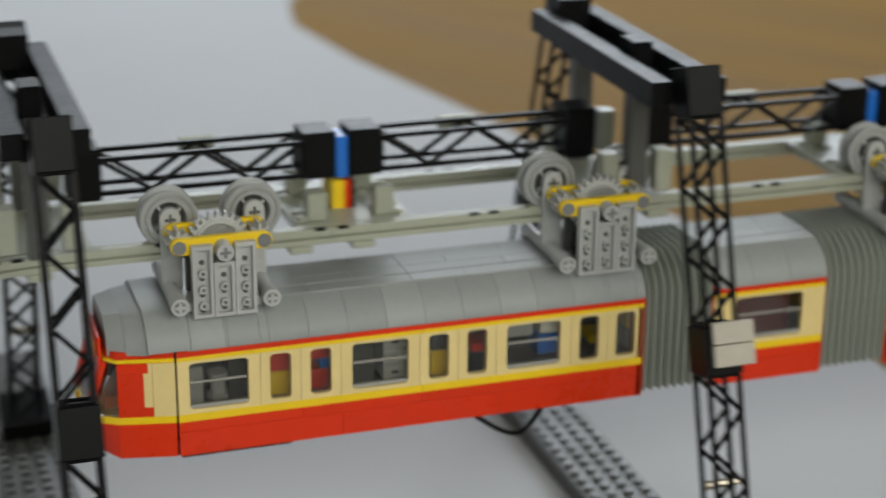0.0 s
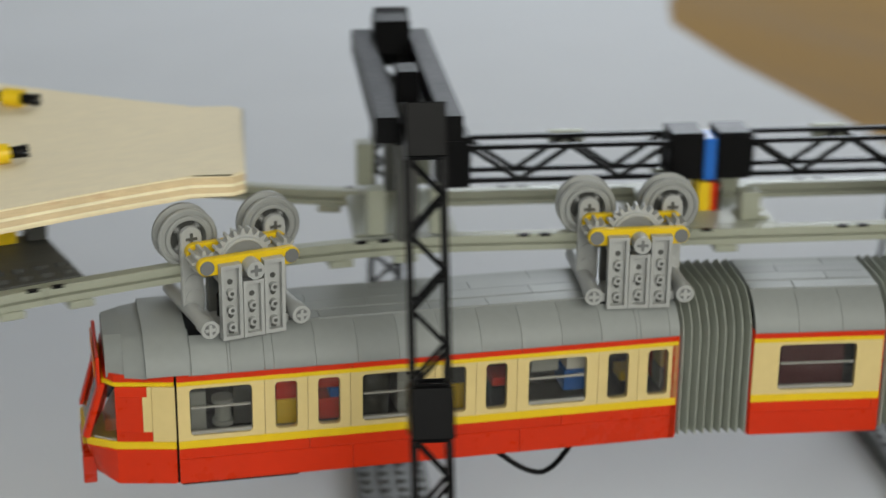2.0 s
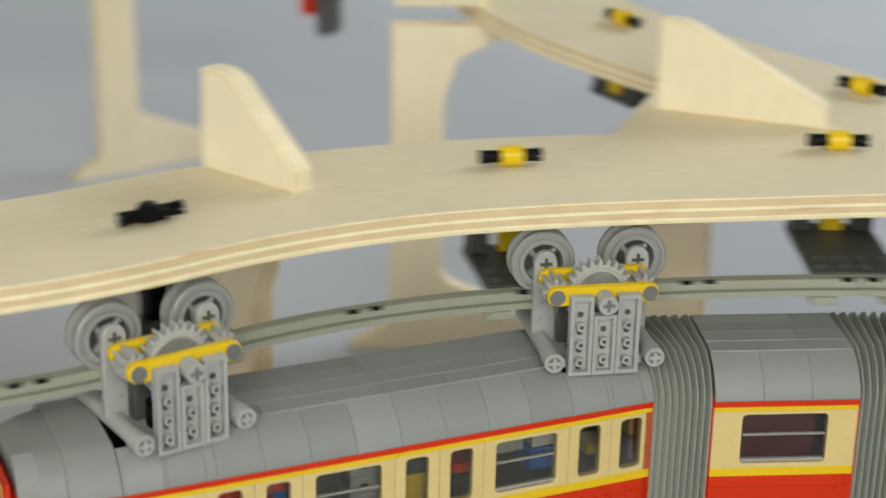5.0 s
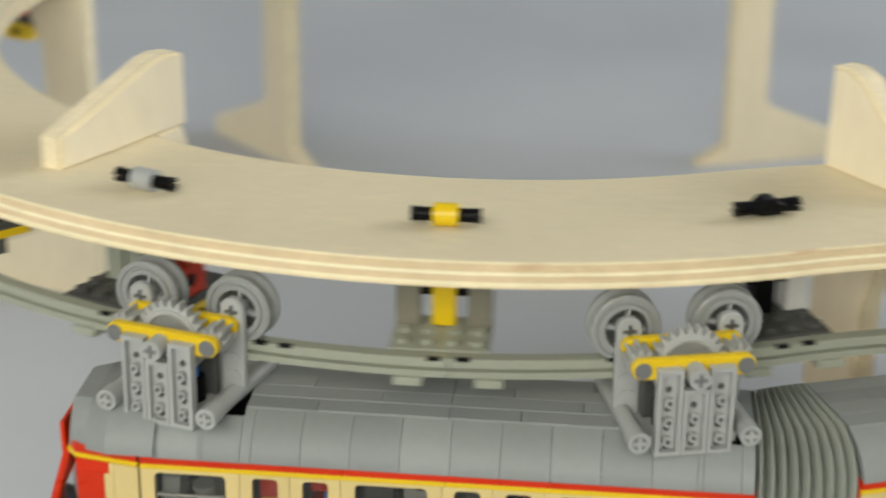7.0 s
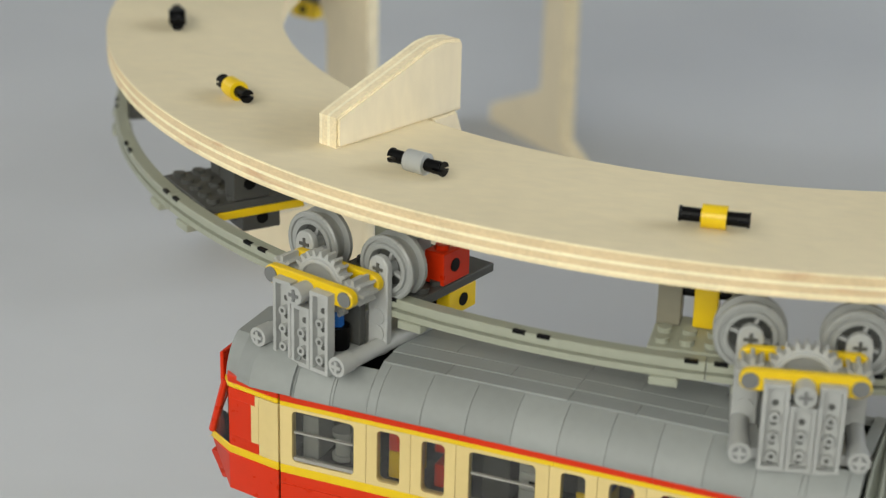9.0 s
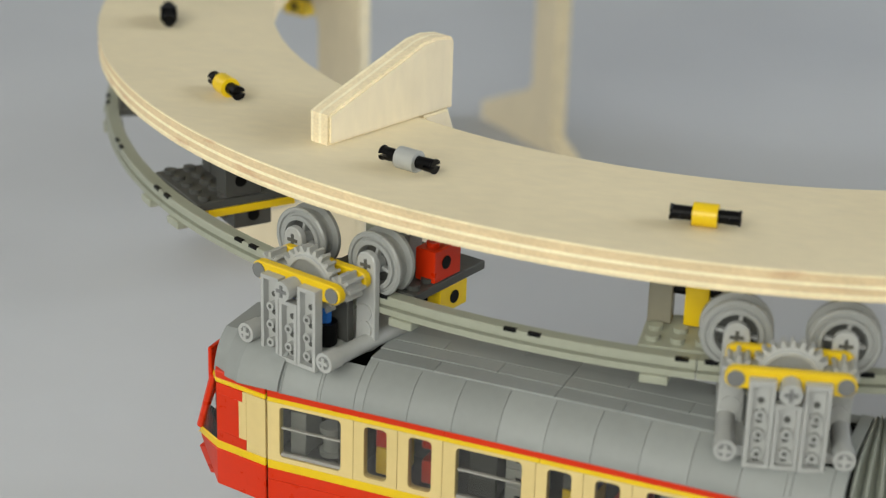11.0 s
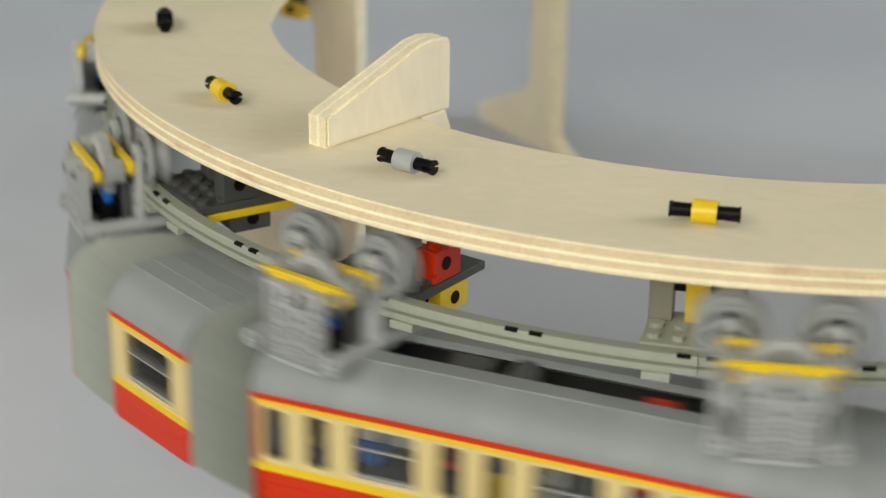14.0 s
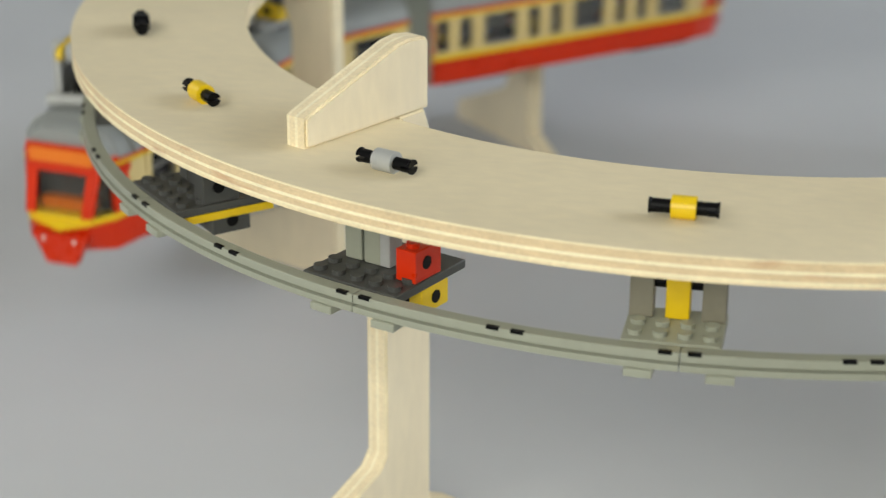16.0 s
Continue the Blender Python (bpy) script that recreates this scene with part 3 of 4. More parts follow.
def truss(u0, u1):
    """Two lattice beams with end blocks and a hanger in the middle, between two gantries."""
    t = thing("truss", "black lattice truss with a blue, yellow and red brick hanger", "truss", "trusses between the gantries")
    c = (u0 + u1) / 2
    lat = 0.081
    for d in (-1, 1):
        a = 0.0168 if d == 1 else -0.0168 - lat
        b = part("lattice_beam", B(lattice, lat, 0.0155, 0.0018, 2), M_BLACK, t)
        b.matrix_basis = Matrix.Translation((a, 0, -0.011)) @ Matrix.Rotation(math.pi / 2, 4, "Y")
        part("end_block", B(box, d * 0.0096 - 0.0068, d * 0.0096 + 0.0068, -0.0082, 0.0082, -0.0195, -0.0002, 0.0004), M_BLACK, t)
        e = d * (0.0170 + lat + 0.006)
        part("end_block", B(box, e - 0.0065, e + 0.0065, -0.0082, 0.0082, -0.0205, 0.0005, 0.0004), M_BLACK, t)
        part("grey_brick", B(box, d * 0.014 - 0.004, d * 0.014 + 0.004, -0.0205, -0.0125, -0.0328, -0.0215), M_RAIL, t)
        part("grey_brick", B(box, d * 0.014 - 0.004, d * 0.014 + 0.004, 0.0125, 0.0205, -0.0328, -0.0215), M_RAIL, t)
        bm = bmesh.new()
        rod(bm, (d * 0.055 - 0.008, 0.012, -0.006), (d * 0.055 + 0.006, 0.012, -0.006), 0.003, 12)
        part("axle_end", bm, M_RAIL, t)
    part("blue_brick", B(box, -0.0025, 0.0025, -0.0066, 0.0066, -0.0205, -0.0030), M_BLUE, t)
    for x0, x1, m in ((-0.0047, 0.0006, M_YELLOW), (0.0007, 0.0032, M_RED), (0.0033, 0.0048, M_BLACK)):
        part("hanger_brick", B(box, x0, x1, -0.0081, 0.0081, -0.0460, -0.0212), m, t)
    bm = B(box, -0.024, 0.024, -0.0245, 0.0245, -0.0362, -0.0330)
    for x in (-0.020, -0.012, 0.012, 0.020):
        for y in (-0.018, -0.010, 0.010, 0.018):
            stud(bm, x, y, -0.0330)
    part("cross_plate", bm, M_RAIL, t)
    t.matrix_world = on_axis(c + 0.003)
    return t


for a, b in zip(GANTRIES, GANTRIES[1:]):
    truss(a, b)

# ---- the suspended tram ----
ST = 0.0081                     # one stud along the car
XF, XR, HW = 0.0980, -0.0964, 0.0280
Z_EAVE, Z_RED, Z_YEL, Z_BELT, Z_SILL, Z_LOW = -0.0340, -0.0372, -0.0390, -0.0612, -0.0645, -0.0787
ROOF = [(0.0287, -0.0345), (0.0287, -0.0335), (0.0277, -0.0307), (0.0255, -0.0274), (0.0226, -0.0246), (0.0192, -0.0226), (0.0160, -0.0213)]


def rounded(x0, x1, z0, z1, r, seg=4):
    pts = []
    for cx, cz, a in ((x1 - r, z1 - r, 0), (x0 + r, z1 - r, 90), (x0 + r, z0 + r, 180), (x1 - r, z0 + r, 270)):
        pts += [(cx + r * math.cos(radians(a + 90 * k / seg)), cz + r * math.sin(radians(a + 90 * k / seg))) for k in range(seg + 1)]
    return pts


def pierced(bm, outer, hole, y0, y1):
    """A panel in the x-z plane with one opening."""
    from mathutils.geometry import tessellate_polygon
    loops = [[Vector((a, b, 0)) for a, b in lp] for lp in (outer, hole)]
    pts = outer + hole
    f, k = ([bm.verts.new((a, y, b)) for a, b in pts] for y in (y1, y0))
    for t in tessellate_polygon(loops):
        bm.faces.new([f[i] for i in t])
        bm.faces.new([k[i] for i in t][::-1])
    n0 = 0
    for lp in loops:
        n = len(lp)
        for j in range(n):
            a, b = n0 + j, n0 + (j + 1) % n
            bm.faces.new((f[a], f[b], k[b], k[a]))
        n0 += n


def window_panel(t, x0, x1, side, wide):
    y0, y1 = (HW - 0.003, HW) if side > 0 else (-HW, -HW + 0.003)
    g = 0.0001
    mx = 0.0046 if wide else 0.0039
    if x1 - x0 > 0.04:
        mx = 0.0105
    hole = rounded(x0 + mx, x1 - mx, Z_BELT + 0.0018, Z_YEL - 0.0012, 0.0017)
    p = part("wall_panel", B(pierced, [(x0 + g, Z_BELT), (x1 - g, Z_BELT), (x1 - g, Z_YEL), (x0 + g, Z_YEL)], hole, y0, y1), M_TAN, t, "", 20)
    ym = HW - 0.0009 if side > 0 else -HW + 0.0009
    pane = part("pane", B(box, x0 + mx - 0.0004, x1 - mx + 0.0004, ym - 0.0004, ym + 0.0004, Z_BELT + 0.0014, Z_YEL - 0.0008, 0), M_GLASS, p, "clear window pane", 0)
    if wide:
        part("window_bar", B(box, x0 + mx + 0.0006, x1 - mx - 0.0006, ym - 0.0006, ym + 0.0006, Z_BELT + 0.0126, Z_BELT + 0.0132, 0), M_GLASSBAR, p, "thin clear bar")
        part("window_bar", B(box, x0 + mx + 0.0004, x1 - mx - 0.0004, ym - 0.0012, ym + 0.0006, Z_BELT + 0.0022, Z_BELT + 0.0034, 0), M_GLASSBAR, p, "thin clear bar")


M_GLASSBAR = material("milky clear plastic", (0.33, 0.32, 0.29), 0.2, grain=0.05)


def side_walls(t, x_start, pattern):
    """Window panels and coloured bands on both sides; pattern: studs of each panel from the front."""
    x = x_start
    for n in pattern:
        for side in (1, -1):
            window_panel(t, x - n * ST, x, side, n >= 4)
        x -= n * ST
    for side in (1, -1):
        def band(name, z0, z1, mat, out=0.0, cut=0.064):
            a = x_start
            while a > x + 1e-4:
                b = max(x, a - cut)
                y0, y1 = sorted((side * (HW - 0.003), side * (HW + out)))
                part(name, B(box, b + 0.00006, a - 0.00006, y0, y1, z0, z1, 0.00012), mat, t)
                a = b
        band("red_band", Z_RED, Z_EAVE, M_RED, 0.0002, 0.0656)
        band("yellow_band", Z_YEL + 0.00005, Z_RED - 0.00005, M_YELLOW, 0.0001, 0.0984)
        band("yellow_band", Z_SILL + 0.00005, Z_BELT - 0.00005, M_YELLOW, 0.0001, 0.0984)
        band("red_skirt", Z_SILL - 0.0042, Z_SILL - 0.00005, M_RED, 0.0, 0.0492)
        band("red_skirt", Z_LOW, Z_SILL - 0.0043, M_RED, 0.0, 0.0656)
    return x


def roof_tile(t, x0, x1, side, k0=0, k1=99):
    pts = ROOF[k0:k1]
    poly = [(side * y, z) for y, z in pts] + [(side * max(0.009, y - 0.0022), z - 0.0022) for y, z in pts[::-1]]
    return part("roof_tile", B(prism, poly, x0 + 0.00008, x1 - 0.00008, "x"), M_ROOF, t, "", 25)


def roof(t, x_start, x_end, bogies=(), open_top=None):
    n = round((x_start - x_end) / (2 * ST))
    step = (x_start - x_end) / n
    for k in range(n):
        a, b = x_start - (k + 1) * step, x_start - k * step
        cuts = sorted({a, b} | {v for c in bogies for v in (c - 0.0135, c, c + 0.0135) if a + 0.001 < v < b - 0.001})
        for p, q in zip(cuts, cuts[1:]):
            low = any(abs((p + q) / 2 - c) < 0.0135 for c in bogies)
            for side in (1, -1):
                roof_tile(t, p, q, side, 0, 6 if low else 99)
    spans = []
    x = x_start
    for c in sorted(bogies, reverse=True):
        spans.append((c + 0.0135, x))
        x = c - 0.0135
        # a black slab paints the shade of the gap below the bogie
        part("roof_recess", B(box, c - 0.0165, c + 0.0165, -0.0235, 0.0235, -0.0305, -0.0280, 0), M_BLACK, t, "black slab for the shade in the gap under the bogie")
    spans.append((x_end, x))
    for a, b in spans:
        if b - a < 0.002:
            continue
        k = max(1, round((b - a) / 0.0574))
        for j in range(k):
            c0, c1 = a + (b - a) * j / k, a + (b - a) * (j + 1) / k
            pit = open_top and c0 < open_top[1] and c1 > open_top[0]
            rows = ((-0.0160, -0.0081, 0.3), (-0.0080, -0.0001, 0.7), (0.0001, 0.0080, 0.35), (0.0081, 0.0160, 0.65))
            if pit:
                rows = (rows[0], rows[3])
            for y0, y1, f in rows if c1 - c0 > 0.03 else ((-0.0160, 0.0160, 0),):
                cut = c0 + (c1 - c0) * f
                for e0, e1 in ((c0, cut), (cut, c1)):
                    if e1 - e0 > 0.002:
                        part("roof_plate", B(box, e0 + 0.0001, e1 - 0.0001, y0, y1, -0.0236, -0.0204 if abs(y0 + y1) < 0.01 else -0.0207, 0.0001), M_ROOF, t)


def interior(t, seed, x0, x1):
    part("interior_floor", B(box, x1, x0, -HW + 0.0032, HW - 0.0032, Z_LOW + 0.002, Z_BELT - 0.001, 0), M_INNER, t)
    part("interior_core", B(box, x1 + 0.004, x0 - 0.004, -0.004, 0.004, Z_BELT, Z_EAVE - 0.002, 0), M_INNER, t)
    part("ceiling_core", B(box, x1, x0, -HW + 0.0032, HW - 0.0032, Z_EAVE - 0.002, Z_EAVE + 0.001, 0), M_INNER, t)


def inner_brick(t, x, y, z, sx, sy, sz, mat, label=""):
    bm = B(box, x - sx / 2, x + sx / 2, y - sy / 2, y + sy / 2, z, z + sz)
    return part("inner_brick", bm, mat, t, label)


def loads(t, seed):
    """Coloured bricks of the drive that show behind the windows, on both sides."""
    zb = Z_BELT + 0.0002
    for side in (1, -1):
        y = side * 0.0150
        x = XF
        # first wide window: a turned spool and grey bricks
        bm = bmesh.new()
        for z0, z1, r in ((0.0, 0.0018, 0.0042), (0.0018, 0.0090, 0.0030), (0.0090, 0.0108, 0.0042)):
            rod(bm, (x - 0.018, y, zb + z0), (x - 0.018, y, zb + z1), r, 18)
        part("spool", bm, M_GREY, t, "grey spool behind the window")
        inner_brick(t, x - 0.0082, y, zb, 0.006, 0.012, 0.016, M_GREY)
        inner_brick(t, x - 0.0266, y * 0.8, zb, 0.010, 0.012, 0.018, M_DARK)
        inner_brick(t, x - 0.0420, y, zb, 0.009, 0.012, 0.010, M_YELLOW)
        inner_brick(t, x - 0.0420, y, zb + 0.0102, 0.009, 0.012, 0.010, M_RED)
        inner_brick(t, x - 0.0579, y, zb, 0.008, 0.010, 0.0085, M_RED if seed else M_BLUE)
        inner_brick(t, x - 0.0600, y, zb + 0.0087, 0.0035, 0.010, 0.004, M_BLUE)
        inner_brick(t, x - 0.0579, y, zb + 0.013, 0.008, 0.010, 0.007, M_RED)
        for k in range(3):
            inner_brick(t, x - 0.0897, y * 0.9, zb + 0.0002 + 0.0066 * k, 0.011, 0.014, 0.0064, M_GREY)
            inner_brick(t, x - 0.0897 + 0.0005, y * 0.9 + side * 0.0071, zb + 0.0028 + 0.0066 * k, 0.003, 0.0006, 0.0011, M_BLACK)
        inner_brick(t, x - 0.0758, y * 0.9, zb, 0.010, 0.012, 0.019, M_DARK)
        inner_brick(t, x - 0.1097, y, zb, 0.011, 0.012, 0.0105, M_YELLOW)
        inner_brick(t, x - 0.1097, y, zb + 0.0107, 0.011, 0.012, 0.009, M_DARK)
        inner_brick(t, x - 0.1266, y, zb + 0.008, 0.010, 0.012, 0.0035, M_RED)
        inner_brick(t, x - 0.1266, y, zb, 0.010, 0.012, 0.0075, M_BLACK)
        inner_brick(t, x - 0.1568, y, zb + 0.0035, 0.013, 0.012, 0.0085, M_BLUE)
        inner_brick(t, x - 0.1578, y, zb + 0.0125, 0.013, 0.012, 0.0075, M_WHITE)
        inner_brick(t, x - 0.1425, y, zb + 0.0125, 0.011, 0.012, 0.0075, M_GREY)
        inner_brick(t, x - 0.1778, y, zb + 0.005, 0.008, 0.010, 0.004, M_YELLOW)
        inner_brick(t, x - 0.1778, y, zb, 0.008, 0.010, 0.0046, M_DARK)
        inner_brick(t, x - 0.1942, y, zb + 0.0095, 0.008, 0.010, 0.009, M_TAN)
        inner_brick(t, x - 0.1942, y, zb, 0.008, 0.010, 0.009, M_GREY)


def cab_roof(bm, x0, x1, w, drop):
    """A roof step that narrows towards its front."""
    rings = []
    for x, k, d in ((x0, w[0], drop[0]), (x1, w[1], drop[1])):
        pts = [(y * k, z - d) for y, z in ROOF]
        rings.append([bm.verts.new((x, y, z)) for y, z in pts + [(-y, z) for y, z in pts[::-1]]])
    n = len(rings[0])
    for k in range(n):
        bm.faces.new((rings[0][k - 1], rings[0][k], rings[1][k], rings[1][k - 1]))
    bm.faces.new(rings[0][::-1])
    bm.faces.new(rings[1])


def nose(t):
    """The pointed cab: red skirt, yellow belt, red and tan cheeks, slanted windscreen and stepped grey roof."""
    def body(bm, z0, z1, g0, g1, front0, front1, inset=0.0):
        def ring(z, g, fr):
            return [(XF + 0.0008, HW - inset), (XF + 0.0225, HW - 0.0045 - inset), (fr, g), (fr, -g), (XF + 0.0225, -HW + 0.0045 + inset), (XF + 0.0008, -HW + inset)], z
        rings = []
        for z, g, fr in ((z0, g0, front0), (z1, g1, front1)):
            pts, zz = ring(z, g, fr)
            rings.append([bm.verts.new((a, b, zz)) for a, b in pts])
        for k in range(6):
            bm.faces.new((rings[0][k - 1], rings[0][k], rings[1][k], rings[1][k - 1]))
        bm.faces.new(rings[0][::-1])
        bm.faces.new(rings[1])
        bmesh.ops.bevel(bm, geom=list(bm.edges), offset=0.0004, segments=1, affect="EDGES")
    part("nose_skirt", B(body, Z_LOW, Z_SILL - 0.00005, 0.0105, 0.0165, XF + 0.0300, XF + 0.0332), M_RED, t)
    part("nose_belt", B(body, Z_SILL, Z_BELT - 0.00005, 0.0165, 0.0167, XF + 0.0333, XF + 0.0335), M_YELLOW, t)
    part("front_lip", B(prism, [(-0.0150, Z_SILL - 0.006), (0.0150, Z_SILL - 0.006), (0.0075, Z_LOW - 0.0065), (-0.0075, Z_LOW - 0.0065)], XF + 0.0300, XF + 0.0350, "x", 0.0004), M_RED, t)
    part("nose_band", B(body, Z_YEL + 0.00005, Z_RED, 0.0185, 0.0183, XF + 0.0268, XF + 0.0263), M_YELLOW, t)
    part("nose_cap", B(body, Z_RED + 0.00005, Z_EAVE - 0.0002, 0.0183, 0.018, XF + 0.0262, XF + 0.0255), M_RED, t)
    part("cab_interior", B(box, XF, XF + 0.020, -0.018, 0.018, Z_BELT, Z_YEL, 0), M_DARK, t)
    for side in (1, -1):
        # cheek: tan at the rear, red with a stepped edge in front
        ang = math.atan2(-0.0045 * side, 0.0217)
        m = Matrix.Translation((XF + 0.0008, side * HW, 0)) @ Matrix.Rotation(ang, 4, "Z")
        def slab(x0, x1, z0, z1):
            y0, y1 = sorted((0.0, -side * 0.003))
            return B(box, x0, x1, y0, y1, z0, z1, 0.0001)
        c = part("cheek", slab(0.0, 0.0085, Z_BELT, Z_YEL), M_TAN, t)
        c.matrix_basis = m
        for k, (z0, z1, x0) in enumerate(((Z_BELT, Z_BELT + 0.004, 0.0086), (Z_BELT + 0.004, Z_YEL - 0.004, 0.0120), (Z_YEL - 0.004, Z_YEL, 0.0102))):
            c = part("cheek", slab(x0 + 0.00005, 0.0220, z0, z1), M_RED, t)
            c.matrix_basis = m
            if x0 > 0.0087:
                c = part("cheek", slab(0.0086, x0, z0, z1), M_TAN, t)
                c.matrix_basis = m
        # quarter light and pillar
        bm = bmesh.new()
        quad = [(XF + 0.0228, side * (HW - 0.0052), Z_BELT), (XF + 0.0330, side * 0.0165, Z_BELT), (XF + 0.0262, side * 0.0182, Z_YEL), (XF + 0.0228, side * (HW - 0.0052), Z_YEL)]
        vs = [bm.verts.new(q) for q in quad] + [bm.verts.new(Vector(q) - Vector((0.0009, side * 0.0006, 0))) for q in quad]
        for f in ((0, 1, 2, 3), (7, 6, 5, 4), (0, 4, 5, 1), (1, 5, 6, 2), (2, 6, 7, 3), (3, 7, 4, 0)):
            bm.faces.new([vs[i] for i in f])
        part("quarter_light", bm, M_GLASS, t, "clear side windscreen", 0)
        bm = bmesh.new()
        rod(bm, (XF + 0.0330, side * 0.0165, Z_BELT), (XF + 0.0262, side * 0.0182, Z_YEL), 0.0014, 8)
        part("pillar", bm, M_RED, t)
        bm = bmesh.new()
        rod(bm, (XF + 0.0348, side * 0.008, Z_SILL - 0.0085), (XF + 0.0354, side * 0.008, Z_SILL - 0.0085), 0.0010, 14)
        part("headlight", bm, M_WHITE, t, "small pale round headlight")
    bm = bmesh.new()
    quad = [(XF + 0.0332, -0.0160, Z_BELT), (XF + 0.0332, 0.0160, Z_BELT), (XF + 0.0264, 0.0176, Z_YEL), (XF + 0.0264, -0.0176, Z_YEL)]
    vs = [bm.verts.new(q) for q in quad] + [bm.verts.new(Vector(q) - Vector((0.001, 0, 0.0003))) for q in quad]
    for f in ((0, 1, 2, 3), (7, 6, 5, 4), (0, 4, 5, 1), (1, 5, 6, 2), (2, 6, 7, 3), (3, 7, 4, 0)):
        bm.faces.new([vs[i] for i in f])
    part("windscreen", bm, M_SCREEN, t, "clear slanted windscreen", 0)
    # red frame round the windscreen, the yellow point under it, the driver's desk
    def slant(bm, y0, y1, f0, f1):
        vs = []
        for out in (0.0002, 0.0014):
            for y, f in ((y0, f0), (y1, f0), (y1, f1), (y0, f1)):
                vs.append(bm.verts.new((XF + 0.0332 - 0.0068 * f + out, y * (1 + 0.1 * f), Z_BELT + (Z_YEL - Z_BELT) * f)))
        for f in ((3, 2, 1, 0), (4, 5, 6, 7), (0, 1, 5, 4), (1, 2, 6, 5), (2, 3, 7, 6), (3, 0, 4, 7)):
            bm.faces.new([vs[i] for i in f])
    for y0, y1, f0, f1 in ((-0.0165, -0.0120, 0.0, 1.0), (0.0120, 0.0165, 0.0, 1.0), (-0.0119, 0.0119, 0.86, 1.0)):
        part("windscreen_frame", B(slant, y0, y1, f0, f1), M_RED, t)
    part("belt_point", B(prism, [(-0.0160, Z_SILL + 0.0002), (0.0160, Z_SILL + 0.0002), (0.0, Z_SILL - 0.0042)], XF + 0.0325, XF + 0.0347, "x", 0.0002), M_YELLOW, t)
    part("driver_desk", B(box, XF + 0.0202, XF + 0.0262, -0.0140, 0.0140, Z_BELT + 0.0001, Z_BELT + 0.0052, 0.0003), M_ORANGE, t, "orange-brown driver's desk")
    part("destination_board", B(box, XF + 0.0270, XF + 0.0284, -0.0185, 0.0185, Z_YEL - 0.0020, Z_EAVE + 0.0050), M_RED, t)
    part("orange_strip", B(box, XF + 0.0286, XF + 0.0292, -0.0165, 0.0165, Z_RED - 0.0005, Z_EAVE + 0.0030), M_ORANGE, t)
    # stepped roof over the cab
    for k, (x0, x1, w, drop) in enumerate(((XF - 0.0050, XF + 0.0108, (1.05, 1.03), (-0.0009, -0.0007)), (XF + 0.0105, XF + 0.0185, (0.97, 0.85), (0.0004, 0.0008)), (XF + 0.0180, XF + 0.0250, (0.84, 0.70), (0.0008, 0.0018)))):
        part("cab_roof", B(cab_roof, x0, x1, w, drop), M_ROOF, t, "", 25)


def cable(t, x, dip, side=1, r=0.0011):
    pts = [(x - 0.040, 0.0, 0), (x - 0.024, side * 0.004, -0.001), (x - 0.006, side * 0.016, -dip), (x + 0.006, side * 0.020, -dip * 0.85), (x + 0.022, side * 0.012, -0.0012), (x + 0.036, side * 0.006, 0)]
    bm = bmesh.new()
    fine = []
    for a, b in zip(range(len(pts) - 1), range(1, len(pts))):
        p0, p1 = Vector(pts[max(0, a - 1)]), Vector(pts[a])
        p2, p3 = Vector(pts[b]), Vector(pts[min(len(pts) - 1, b + 1)])
        for k in range(5):
            f = k / 5
            fine.append(0.5 * ((2 * p1) + (p2 - p0) * f + (2 * p0 - 5 * p1 + 4 * p2 - p3) * f * f + (3 * p1 - p0 - 3 * p2 + p3) * f ** 3))
    fine.append(Vector(pts[-1]))
    rings = []
    for k, p in enumerate(fine):
        q = (fine[min(k + 1, len(fine) - 1)] - fine[max(k - 1, 0)]).to_track_quat("X", "Z").to_matrix()
        rings.append([bm.verts.new(p + Vector((0, 0, Z_LOW - 0.002)) + q @ Vector((0, r * math.cos(j * math.tau / 8), r * math.sin(j * math.tau / 8)))) for j in range(8)])
    for a, b in zip(rings, rings[1:]):
        for j in range(8):
            bm.faces.new((a[j - 1], a[j], b[j], b[j - 1]))
    bm.faces.new(rings[0][::-1])
    bm.faces.new(rings[-1])
    part("cable", bm, M_BLACK, t, "black looped cable under the floor")


